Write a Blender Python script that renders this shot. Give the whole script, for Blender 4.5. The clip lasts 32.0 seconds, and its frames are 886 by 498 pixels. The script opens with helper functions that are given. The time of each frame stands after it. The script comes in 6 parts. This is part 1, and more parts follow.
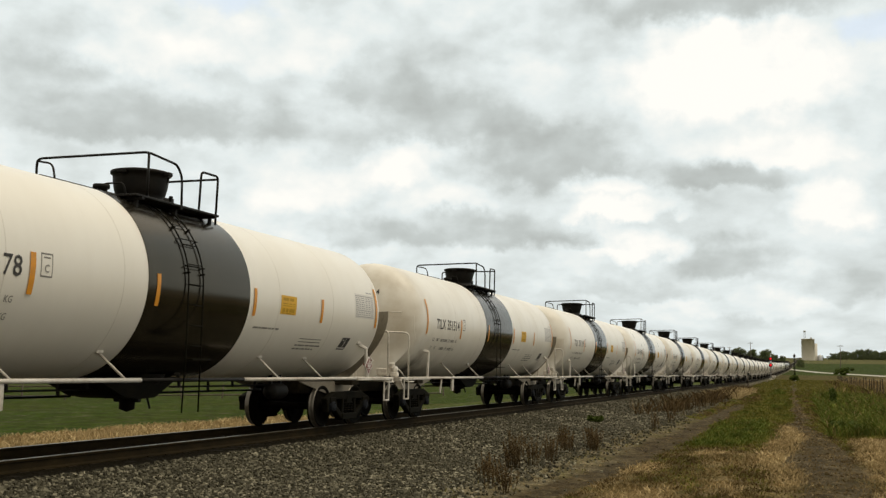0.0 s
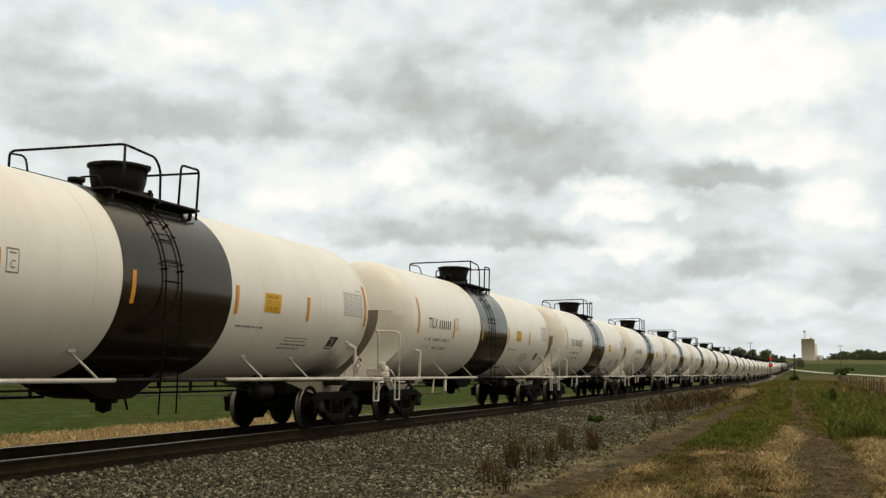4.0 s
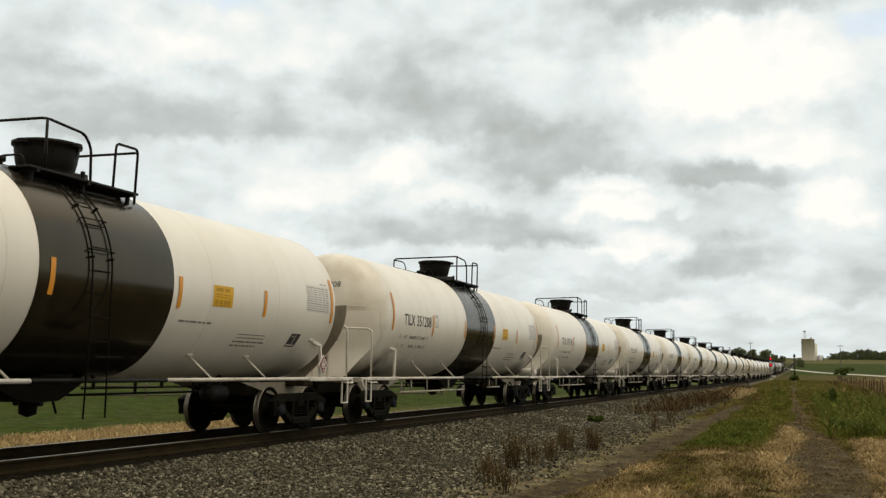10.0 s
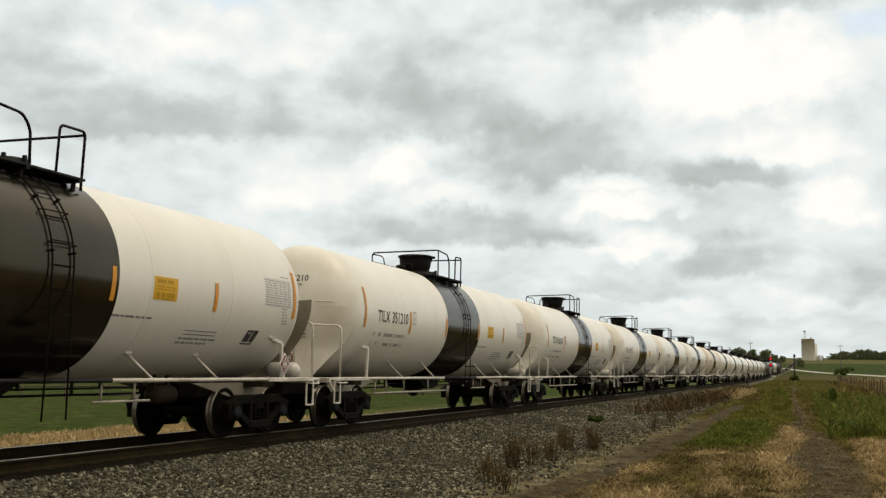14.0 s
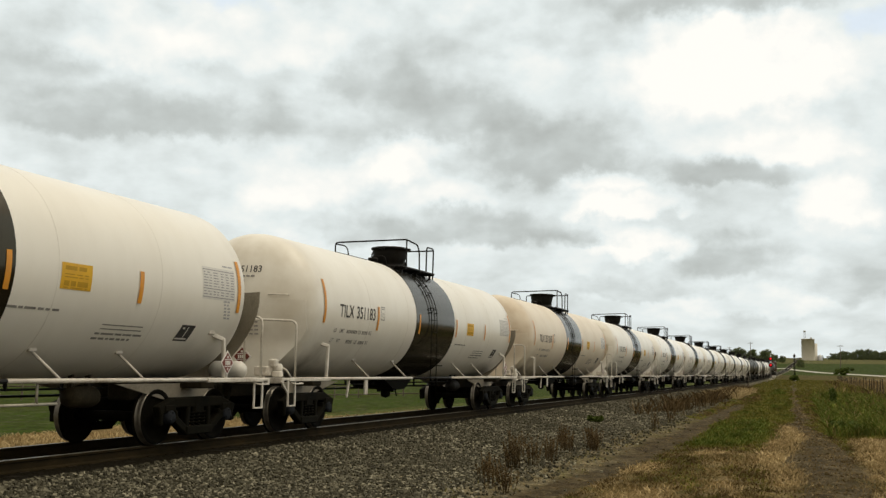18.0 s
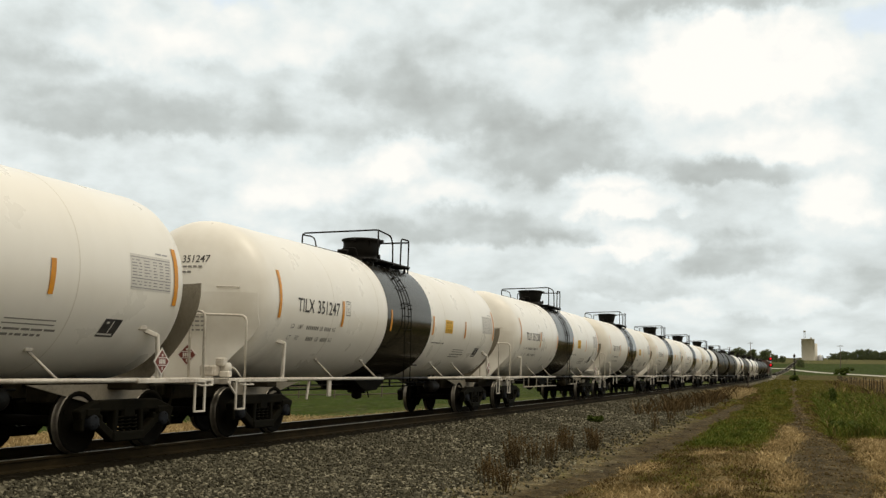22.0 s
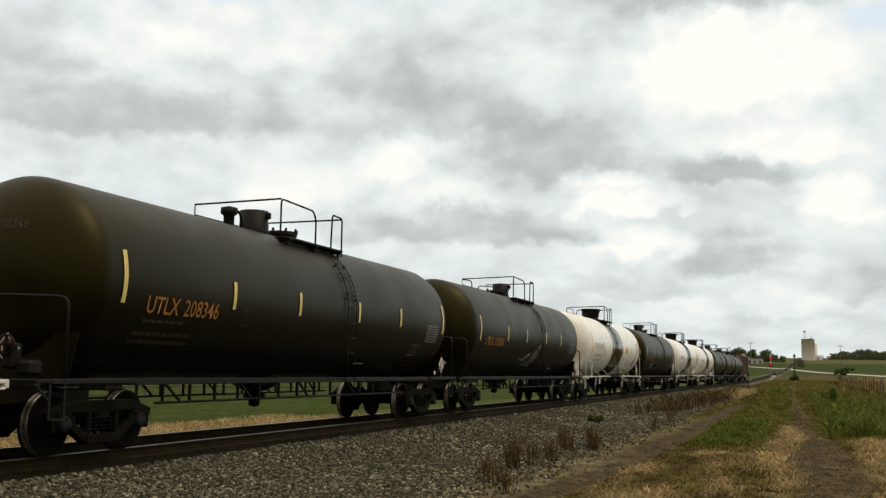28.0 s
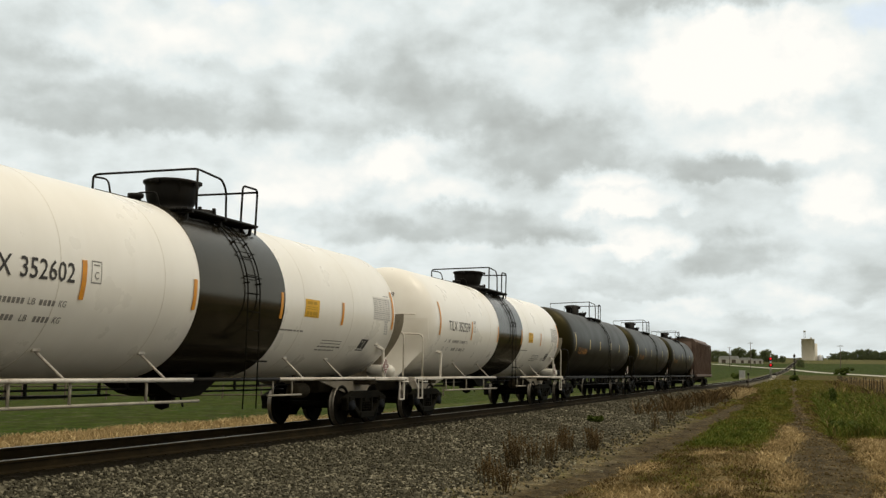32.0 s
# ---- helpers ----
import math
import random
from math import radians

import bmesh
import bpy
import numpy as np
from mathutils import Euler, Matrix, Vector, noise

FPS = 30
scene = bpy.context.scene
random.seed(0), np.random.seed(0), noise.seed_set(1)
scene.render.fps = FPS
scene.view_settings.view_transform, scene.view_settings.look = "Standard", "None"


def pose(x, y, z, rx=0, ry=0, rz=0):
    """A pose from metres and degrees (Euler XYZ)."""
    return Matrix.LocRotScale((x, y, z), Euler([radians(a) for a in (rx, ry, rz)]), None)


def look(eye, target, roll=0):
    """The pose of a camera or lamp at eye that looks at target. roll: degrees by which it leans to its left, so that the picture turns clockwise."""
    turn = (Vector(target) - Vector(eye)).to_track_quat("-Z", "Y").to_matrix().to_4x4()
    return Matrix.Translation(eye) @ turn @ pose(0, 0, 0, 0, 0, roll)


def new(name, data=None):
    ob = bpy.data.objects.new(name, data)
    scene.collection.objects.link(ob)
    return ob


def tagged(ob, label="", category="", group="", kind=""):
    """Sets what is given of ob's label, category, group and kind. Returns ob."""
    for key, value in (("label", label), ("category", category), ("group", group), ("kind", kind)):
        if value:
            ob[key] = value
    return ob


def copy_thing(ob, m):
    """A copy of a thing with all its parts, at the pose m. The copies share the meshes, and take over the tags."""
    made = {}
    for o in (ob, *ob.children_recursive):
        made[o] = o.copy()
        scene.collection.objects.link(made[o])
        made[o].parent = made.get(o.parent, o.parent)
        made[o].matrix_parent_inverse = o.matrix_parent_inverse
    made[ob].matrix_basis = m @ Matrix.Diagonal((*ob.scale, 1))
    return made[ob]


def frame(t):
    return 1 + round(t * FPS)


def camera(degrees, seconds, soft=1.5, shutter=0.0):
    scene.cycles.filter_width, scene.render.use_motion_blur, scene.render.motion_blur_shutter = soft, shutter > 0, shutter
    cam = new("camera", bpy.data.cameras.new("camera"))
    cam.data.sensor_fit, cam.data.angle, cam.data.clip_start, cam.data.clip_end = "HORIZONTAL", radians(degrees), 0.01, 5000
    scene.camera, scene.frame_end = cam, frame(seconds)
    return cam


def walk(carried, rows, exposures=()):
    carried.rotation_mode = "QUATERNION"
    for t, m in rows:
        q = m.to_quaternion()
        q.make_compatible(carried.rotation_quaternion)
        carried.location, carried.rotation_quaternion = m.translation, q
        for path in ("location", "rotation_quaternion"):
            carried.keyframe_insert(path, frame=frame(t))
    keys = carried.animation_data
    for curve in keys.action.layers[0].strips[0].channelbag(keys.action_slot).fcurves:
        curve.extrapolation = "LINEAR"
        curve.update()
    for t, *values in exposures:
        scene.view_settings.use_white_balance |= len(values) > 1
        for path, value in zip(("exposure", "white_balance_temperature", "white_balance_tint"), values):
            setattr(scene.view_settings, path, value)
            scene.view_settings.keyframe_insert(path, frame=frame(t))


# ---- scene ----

# ======================= camera =======================
EYE = (0.0, 0.0, 1.31)              # rail tops lie at z = 0 beside the camera
cam = camera(45.53, 32.0, soft=1.35)
_yaw, _pitch = 0.3311, 0.1133
VIEW = look(EYE, (EYE[0] - math.sin(_yaw) * math.cos(_pitch), math.cos(_yaw) * math.cos(_pitch), EYE[2] + math.sin(_pitch)), 0.90)
walk(cam, [(0.0, VIEW), (32.0, VIEW)], exposures=[(0.0, 0.0, 7560.0, 9.0), (32.0, 0.0, 7560.0, 9.0)])

# ======================= daylight =======================
world = bpy.data.worlds.new("overcast_sky")
scene.world = world
world.use_nodes = True
SUN_EL, SUN_AZ = radians(63), radians(80)      # azimuth from +y towards +x


def link(tree, a, b):
    tree.links.new(a, b)


def build_world():
    t = world.node_tree
    t.nodes.clear()
    out = t.nodes.new("ShaderNodeOutputWorld")
    sky = t.nodes.new("ShaderNodeTexSky")
    sky.sky_type = "NISHITA"
    sky.sun_disc = False
    sky.sun_elevation, sky.sun_rotation = SUN_EL, SUN_AZ
    clear = t.nodes.new("ShaderNodeBackground")
    clear.inputs["Strength"].default_value = 0.1
    link(t, sky.outputs[0], clear.inputs[0])
    co = t.nodes.new("ShaderNodeTexCoord")
    no = t.nodes.new("ShaderNodeTexNoise")
    no.inputs["Scale"].default_value, no.inputs["Detail"].default_value = 3.0, 5
    link(t, co.outputs["Generated"], no.inputs["Vector"])
    ramp = t.nodes.new("ShaderNodeValToRGB")
    ramp.color_ramp.elements[0].position, ramp.color_ramp.elements[0].color = 0.3, (0.46, 0.465, 0.45, 1)
    ramp.color_ramp.elements[1].position, ramp.color_ramp.elements[1].color = 0.7, (1.0, 0.965, 0.885, 1)
    link(t, no.outputs[0], ramp.inputs[0])
    # an overcast sky is brightest overhead
    sep = t.nodes.new("ShaderNodeSeparateXYZ")
    link(t, co.outputs["Generated"], sep.inputs[0])
    high = t.nodes.new("ShaderNodeMapRange")
    for key, value in (("From Min", 0.0), ("From Max", 1.0), ("To Min", 0.40), ("To Max", 1.84)):
        high.inputs[key].default_value = value
    link(t, sep.outputs["Z"], high.inputs["Value"])
    cloud = t.nodes.new("ShaderNodeBackground")
    link(t, high.outputs[0], cloud.inputs["Strength"])
    link(t, ramp.outputs[0], cloud.inputs[0])
    mix = t.nodes.new("ShaderNodeMixShader")
    mix.inputs[0].default_value = 0.88
    link(t, clear.outputs[0], mix.inputs[1])
    link(t, cloud.outputs[0], mix.inputs[2])
    link(t, mix.outputs[0], out.inputs[0])


build_world()
sun_data = bpy.data.lights.new("sun", "SUN")
sun_data.energy, sun_data.angle, sun_data.color = 1.0, radians(25), (1.0, 0.955, 0.86)
sun = new("sun", sun_data)
sun.matrix_world = look((60 * math.sin(SUN_AZ) * math.cos(SUN_EL), 60 * math.cos(SUN_AZ) * math.cos(SUN_EL), 60 * math.sin(SUN_EL)), (0, 0, 0))


# ======================= materials =======================
def nodes_of(name):
    m = bpy.data.materials.new(name)
    m.use_nodes = True
    t = m.node_tree
    return m, t, t.nodes["Principled BSDF"]


def add(t, kind, **inputs):
    n = t.nodes.new(kind)
    for key, value in inputs.items():
        n.inputs[key.replace("_", " ")].default_value = value
    return n


def rgb(c):
    return (c[0], c[1], c[2], 1.0)


def mixer(t, fac, a, b):
    """A colour mix; fac, a and b are sockets or values."""
    n = t.nodes.new("ShaderNodeMix")
    n.data_type = "RGBA"
    for sock, v in ((n.inputs[0], fac), (n.inputs[6], a), (n.inputs[7], b)):
        if isinstance(v, bpy.types.NodeSocket):
            link(t, v, sock)
        else:
            sock.default_value = v if isinstance(v, float) else rgb(v)
    return n.outputs[2]


def ramp_of(t, sock, lo, hi):
    n = t.nodes.new("ShaderNodeMapRange")
    n.inputs["From Min"].default_value, n.inputs["From Max"].default_value = lo, hi
    link(t, sock, n.inputs["Value"])
    return n.outputs[0]


def mul(t, a, b, op="MULTIPLY"):
    n = t.nodes.new("ShaderNodeMath")
    n.operation = op
    for sock, v in ((n.inputs[0], a), (n.inputs[1], b)):
        if isinstance(v, bpy.types.NodeSocket):
            link(t, v, sock)
        else:
            sock.default_value = v
    return n.outputs[0]


def noise_of(t, scale, detail=4.0, stretch=(1, 1, 1), rough=0.55, space="Object"):
    co = t.nodes.new("ShaderNodeTexCoord")
    mp = t.nodes.new("ShaderNodeMapping")
    mp.inputs["Scale"].default_value = stretch
    link(t, co.outputs[space], mp.inputs[0])
    n = add(t, "ShaderNodeTexNoise", Scale=scale, Detail=detail, Roughness=rough)
    link(t, mp.outputs[0], n.inputs["Vector"])
    return n.outputs[0]


def bump(t, bsdf, height, strength, distance=0.01):
    n = add(t, "ShaderNodeBump", Strength=strength, Distance=distance)
    link(t, height, n.inputs["Height"])
    link(t, n.outputs[0], bsdf.inputs["Normal"])


def surface(name, base, other, rough=0.6, metal=0.0, scale=3.0, fine=40.0, bump_by=0.15, dist=0.004, vary=0.0, gloss=0.3):
    """A worn surface: two scales of noise between two colours, grain in the relief, and a shift from piece to piece."""
    m, t, b = nodes_of(name)
    big, small = noise_of(t, scale), noise_of(t, fine, 3.0)
    f = mul(t, ramp_of(t, big, 0.35, 0.7), ramp_of(t, small, 0.2, 0.7))
    col = mixer(t, f, base, other)
    if vary:
        info = t.nodes.new("ShaderNodeObjectInfo")
        col = mixer(t, mul(t, info.outputs["Random"], vary), col, other)
    link(t, col, b.inputs["Base Color"])
    b.inputs["Roughness"].default_value, b.inputs["Metallic"].default_value = rough, metal
    b.inputs["Specular IOR Level"].default_value = gloss if rough < 0.7 else 0.08
    bump(t, b, small, bump_by, dist)
    return m


def island_surface(name, low, high, mid, rough=0.85, bump_by=0.0, clump=False, middle=0.5):
    """Many small pieces in one mesh, each with a colour of its own."""
    m, t, b = nodes_of(name)
    geo = t.nodes.new("ShaderNodeNewGeometry")
    ramp = t.nodes.new("ShaderNodeValToRGB")
    e = ramp.color_ramp.elements
    e[0].color, e[1].color = rgb(low), rgb(high)
    k = e.new(middle)
    k.color = rgb(mid)
    link(t, geo.outputs["Random Per Island"], ramp.inputs[0])
    if clump:                                    # lighter and darker tussocks
        big = noise_of(t, 1.3, 5.0, (1.0, 0.6, 1.0))
        col = mixer(t, ramp_of(t, big, 0.38, 0.66), ramp.outputs[0], [v * 0.44 for v in mid])
    else:
        big = noise_of(t, 0.35, 3.0)
        col = mixer(t, ramp_of(t, big, 0.3, 0.75), ramp.outputs[0], [v * 0.7 for v in mid])
    link(t, col, b.inputs["Base Color"])
    b.inputs["Roughness"].default_value, b.inputs["Specular IOR Level"].default_value = rough, 0.08
    if bump_by:
        bump(t, b, noise_of(t, 90, 3.0), bump_by, 0.004)
    return m


def tank_paint(name, paint, dust, soot, rough, gloss):
    """Tank paint: rain streaks down the sides, road dust low down and on the heads, more on some cars than on others."""
    m, t, b = nodes_of(name)
    info = t.nodes.new("ShaderNodeObjectInfo")
    co = t.nodes.new("ShaderNodeTexCoord")
    sep = t.nodes.new("ShaderNodeSeparateXYZ")
    link(t, co.outputs["Object"], sep.inputs[0])
    ends = ramp_of(t, mul(t, sep.outputs["Y"], 0.0, "ABSOLUTE"), 6.6, 8.3)
    cloud = noise_of(t, 0.9, 5.0)
    streak = noise_of(t, 1.0, 5.0, (1.0, 2.6, 0.35))
    fine = noise_of(t, 55.0, 2.0)
    amount = mul(t, info.outputs["Random"], 0.5, "ADD")
    f1 = mul(t, mul(t, ramp_of(t, streak, 0.45, 0.85), 0.16), amount)
    f2 = mul(t, mul(t, ramp_of(t, cloud, 0.35, 0.75), mul(t, mul(t, ends, 0.80), 0.16, "ADD")), amount)
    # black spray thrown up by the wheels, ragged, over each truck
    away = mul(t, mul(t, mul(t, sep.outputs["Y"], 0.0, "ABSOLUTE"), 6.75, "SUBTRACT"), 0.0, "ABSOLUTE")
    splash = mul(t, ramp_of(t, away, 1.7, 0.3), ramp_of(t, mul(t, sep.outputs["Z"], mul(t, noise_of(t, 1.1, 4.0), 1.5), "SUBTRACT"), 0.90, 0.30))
    rub = mul(t, ramp_of(t, noise_of(t, 2.3, 4.0, (1, 1.5, 0.8), 0.5), 0.5, 0.8), 0.10)
    col = mixer(t, f1, paint, soot)
    col = mixer(t, f2, col, dust)
    col = mixer(t, mul(t, rub, amount), col, soot)
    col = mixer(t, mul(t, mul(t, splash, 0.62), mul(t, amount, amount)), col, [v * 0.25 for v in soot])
    link(t, col, b.inputs["Base Color"])
    link(t, mul(t, mul(t, cloud, 0.2), rough - 0.1, "ADD"), b.inputs["Roughness"])
    b.inputs["Specular IOR Level"].default_value = gloss
    bump(t, b, fine, 0.008, 0.001)
    return m


M = {}
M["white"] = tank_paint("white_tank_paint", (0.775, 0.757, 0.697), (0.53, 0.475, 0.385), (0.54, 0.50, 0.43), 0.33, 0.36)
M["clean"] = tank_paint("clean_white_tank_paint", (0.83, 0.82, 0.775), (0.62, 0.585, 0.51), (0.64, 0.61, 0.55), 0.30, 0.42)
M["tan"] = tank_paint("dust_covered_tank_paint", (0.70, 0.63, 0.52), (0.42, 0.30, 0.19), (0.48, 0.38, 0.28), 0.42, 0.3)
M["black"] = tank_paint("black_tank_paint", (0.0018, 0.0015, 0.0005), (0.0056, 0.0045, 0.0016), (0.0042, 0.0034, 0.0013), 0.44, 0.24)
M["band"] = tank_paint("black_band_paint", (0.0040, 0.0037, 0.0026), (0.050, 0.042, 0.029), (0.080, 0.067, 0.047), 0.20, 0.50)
M["seam"] = surface("grimy_weld_bead", (0.74, 0.72, 0.66), (0.56, 0.53, 0.465), 0.5, 0.0, 1.1, 9.0)
M["pipe"] = surface("white_pipe_paint", (0.66, 0.63, 0.57), (0.26, 0.21, 0.16), 0.45, 0.0, 1.6, 12.0)
for _k, _tint in (("band", (1.0, 0.80, 0.46, 1)), ("black", (1.0, 0.85, 0.30, 1))):
    M[_k].node_tree.nodes["Principled BSDF"].inputs["Specular Tint"].default_value = _tint
# underframe steel with the shade below the tank painted into its colour
M["shadowed"] = surface("shaded_underframe", (0.022, 0.018, 0.011), (0.055, 0.044, 0.027), 0.7, 0.0, 2.0, 26.0)
M["dark_timber"] = surface("weathered_dark_post", (0.030, 0.025, 0.018), (0.06, 0.05, 0.035), 0.9, 0.0, 2.0, 30.0)
# grime for the saddles; on rear shields its dark tone also stands for shade
M["dirty_shaded_plate"] = surface("grimy_shaded_steel_plate", (0.30, 0.27, 0.215), (0.15, 0.125, 0.09), 0.6, 0.0, 1.6, 22.0)
M["plate"] = surface("white_steel_plate", (0.36, 0.33, 0.29), (0.15, 0.12, 0.09), 0.55, 0.0, 1.2, 22.0)
M["iron"] = surface("black_painted_iron", (0.008, 0.008, 0.0075), (0.02, 0.017, 0.014), 0.55, 0.0, 4.0, 50.0, gloss=0.15)
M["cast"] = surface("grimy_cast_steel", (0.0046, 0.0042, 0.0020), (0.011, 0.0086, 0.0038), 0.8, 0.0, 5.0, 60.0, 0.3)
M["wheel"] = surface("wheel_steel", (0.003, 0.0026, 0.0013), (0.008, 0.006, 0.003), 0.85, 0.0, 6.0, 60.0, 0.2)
M["tread"] = surface("worn_wheel_tread", (0.22, 0.205, 0.18), (0.09, 0.08, 0.065), 0.42, 0.8, 9.0, 70.0, 0.05)
M["cap"] = surface("blue_bearing_cap", (0.022, 0.026, 0.033), (0.010, 0.009, 0.007), 0.75, 0.0, 8.0, 50.0)
M["orange"] = surface("orange_reflective_strip", (0.72, 0.30, 0.03), (0.50, 0.22, 0.05), 0.35, 0.0, 8.0, 60.0, 0.05)
M["yellow"] = surface("yellow_reflective_strip", (0.75, 0.58, 0.18), (0.5, 0.4, 0.2), 0.35, 0.0, 8.0, 60.0, 0.05)
M["sign"] = surface("yellow_warning_sign", (0.70, 0.40, 0.02), (0.55, 0.31, 0.04), 0.45, 0.0, 5.0, 60.0, 0.05)
M["ink"] = surface("black_stencil_ink", (0.035, 0.033, 0.032), (0.09, 0.085, 0.08), 0.6, 0.0, 7.0, 60.0, 0.05)
M["pale_ink"] = surface("pale_grey_ink", (0.36, 0.365, 0.38), (0.52, 0.52, 0.52), 0.6, 0.0, 7.0, 60.0, 0.05)
M["panel_ink"] = surface("grey_panel_ink", (0.25, 0.25, 0.255), (0.42, 0.42, 0.42), 0.6, 0.0, 9.0, 60.0, 0.05)
M["sign_ink"] = surface("brown_sign_ink", (0.40, 0.225, 0.015), (0.54, 0.32, 0.02), 0.6, 0.0, 7.0, 60.0, 0.05)
M["grimy"] = surface("dusty_grey_steel", (0.40, 0.37, 0.31), (0.17, 0.15, 0.115), 0.6, 0.0, 3.0, 30.0)
M["grey_ink"] = surface("faded_grey_ink", (0.22, 0.21, 0.20), (0.42, 0.40, 0.38), 0.6, 0.0, 7.0, 60.0, 0.05)
M["faded_ink"] = surface("worn_black_ink", (0.17, 0.165, 0.155), (0.38, 0.365, 0.34), 0.6, 0.0, 9.0, 60.0, 0.05)
M["orange_ink"] = surface("orange_stencil_ink", (0.40, 0.17, 0.032), (0.13, 0.065, 0.02), 0.55, 0.0, 7.0, 60.0, 0.05)
M["dim_ink"] = surface("dim_brown_ink", (0.045, 0.026, 0.014), (0.02, 0.016, 0.011), 0.6, 0.0, 7.0, 60.0, 0.05)
M["dim_chalk"] = surface("rubbed_spray_paint", (0.030, 0.030, 0.028), (0.008, 0.008, 0.007), 0.6, 0.0, 5.0, 40.0, 0.05)
M["chalk"] = surface("pale_spray_paint", (0.22, 0.22, 0.21), (0.08, 0.08, 0.08), 0.6, 0.0, 7.0, 60.0, 0.05)
M["panel"] = surface("grey_data_panel", (0.66, 0.65, 0.62), (0.58, 0.57, 0.54), 0.5, 0.0, 6.0, 60.0, 0.05)
M["dark_panel"] = surface("dim_data_panel", (0.16, 0.155, 0.15), (0.10, 0.1, 0.095), 0.5, 0.0, 6.0, 60.0, 0.05)
M["red"] = surface("red_placard", (0.17, 0.040, 0.030), (0.22, 0.085, 0.07), 0.45, 0.0, 8.0, 60.0, 0.05)
M["card"] = surface("white_placard_card", (0.75, 0.73, 0.70), (0.55, 0.52, 0.48), 0.5, 0.0, 8.0, 60.0, 0.05)
M["brown"] = surface("brown_hopper_paint", (0.095, 0.060, 0.045), (0.17, 0.125, 0.10), 0.6, 0.0, 1.4, 30.0)
M["rust"] = surface("rusty_rail_steel", (0.018, 0.013, 0.0055), (0.036, 0.024, 0.0095), 0.85, 0.0, 3.0, 50.0, 0.3)
M["railhead"] = surface("polished_rail_head", (0.34, 0.315, 0.25), (0.18, 0.155, 0.115), 0.38, 1.0, 2.0, 40.0, 0.03)
M["tie"] = surface("creosoted_timber", (0.0065, 0.005, 0.0024), (0.015, 0.0115, 0.0055), 0.9, 0.0, 3.0, 30.0, 0.5, 0.01, 0.4)
M["timber"] = surface("weathered_post_timber", (0.085, 0.07, 0.055), (0.15, 0.13, 0.11), 0.9, 0.0, 3.0, 30.0, 0.4, 0.01, 0.4)
M["concrete"] = surface("pale_silo_concrete", (0.68, 0.65, 0.58), (0.56, 0.53, 0.46), 0.85, 0.0, 0.06, 0.6, 0.2, 0.05)
M["galv"] = surface("galvanised_steel", (0.45, 0.46, 0.47), (0.33, 0.33, 0.33), 0.4, 0.6, 2.0, 30.0)
M["roadstone"] = surface("white_gravel_road", (0.52, 0.50, 0.45), (0.42, 0.39, 0.34), 0.9, 0.0, 0.05, 1.5)
M["house"] = surface("pale_shed_siding", (0.55, 0.54, 0.50), (0.42, 0.40, 0.36), 0.7, 0.0, 0.3, 3.0)
M["roof"] = surface("grey_shed_roof", (0.42, 0.43, 0.43), (0.30, 0.30, 0.30), 0.6, 0.0, 0.3, 3.0)
M["bark"] = surface("tree_bark", (0.06, 0.045, 0.032), (0.10, 0.08, 0.06), 0.95, 0.0, 1.0, 9.0, 0.5, 0.05)
M["leaves"] = island_surface("tree_leaves", (0.085, 0.108, 0.056), (0.17, 0.20, 0.10), (0.125, 0.155, 0.075))
M["bush_leaves"] = island_surface("bush_leaves", (0.040, 0.066, 0.014), (0.11, 0.14, 0.036), (0.07, 0.098, 0.022))
M["stones"] = island_surface("ballast_stone", (0.020, 0.0182, 0.0120), (0.40, 0.37, 0.27), (0.094, 0.0865, 0.0605), 0.85, 0.4, middle=0.62)
M["green_blades"] = island_surface("green_grass_blades", (0.105, 0.110, 0.020), (0.31, 0.27, 0.078), (0.19, 0.18, 0.040), 0.8, clump=True)
M["fresh_blades"] = island_surface("fresh_grass_blades", (0.070, 0.100, 0.013), (0.21, 0.245, 0.056), (0.118, 0.156, 0.027), 0.8, clump=True)
M["dry_blades"] = island_surface("dry_grass_blades", (0.16, 0.118, 0.052), (0.52, 0.39, 0.20), (0.30, 0.218, 0.10), 0.85, clump=True)
M["brown_blades"] = island_surface("brown_grass_litter", (0.072, 0.050, 0.022), (0.34, 0.236, 0.108), (0.175, 0.120, 0.053), 0.9, clump=True)
M["clods"] = island_surface("soil_clods", (0.045, 0.033, 0.017), (0.24, 0.175, 0.088), (0.115, 0.083, 0.041), 0.95, 0.4)
M["straw_blades"] = island_surface("bleached_straw_blades", (0.26, 0.185, 0.086), (0.72, 0.57, 0.33), (0.49, 0.37, 0.19), 0.85)
M["seed_heads"] = island_surface("brown_seed_stalks", (0.040, 0.028, 0.014), (0.17, 0.115, 0.055), (0.085, 0.058, 0.027), 0.9)


def lamp_red():
    m, t, b = nodes_of("red_signal_light")
    b.inputs["Base Color"].default_value = (0.5, 0.01, 0.01, 1)
    b.inputs["Emission Color"].default_value = (1.0, 0.012, 0.02, 1)
    b.inputs["Emission Strength"].default_value = 0.9
    return m


M["red_light"] = lamp_red()


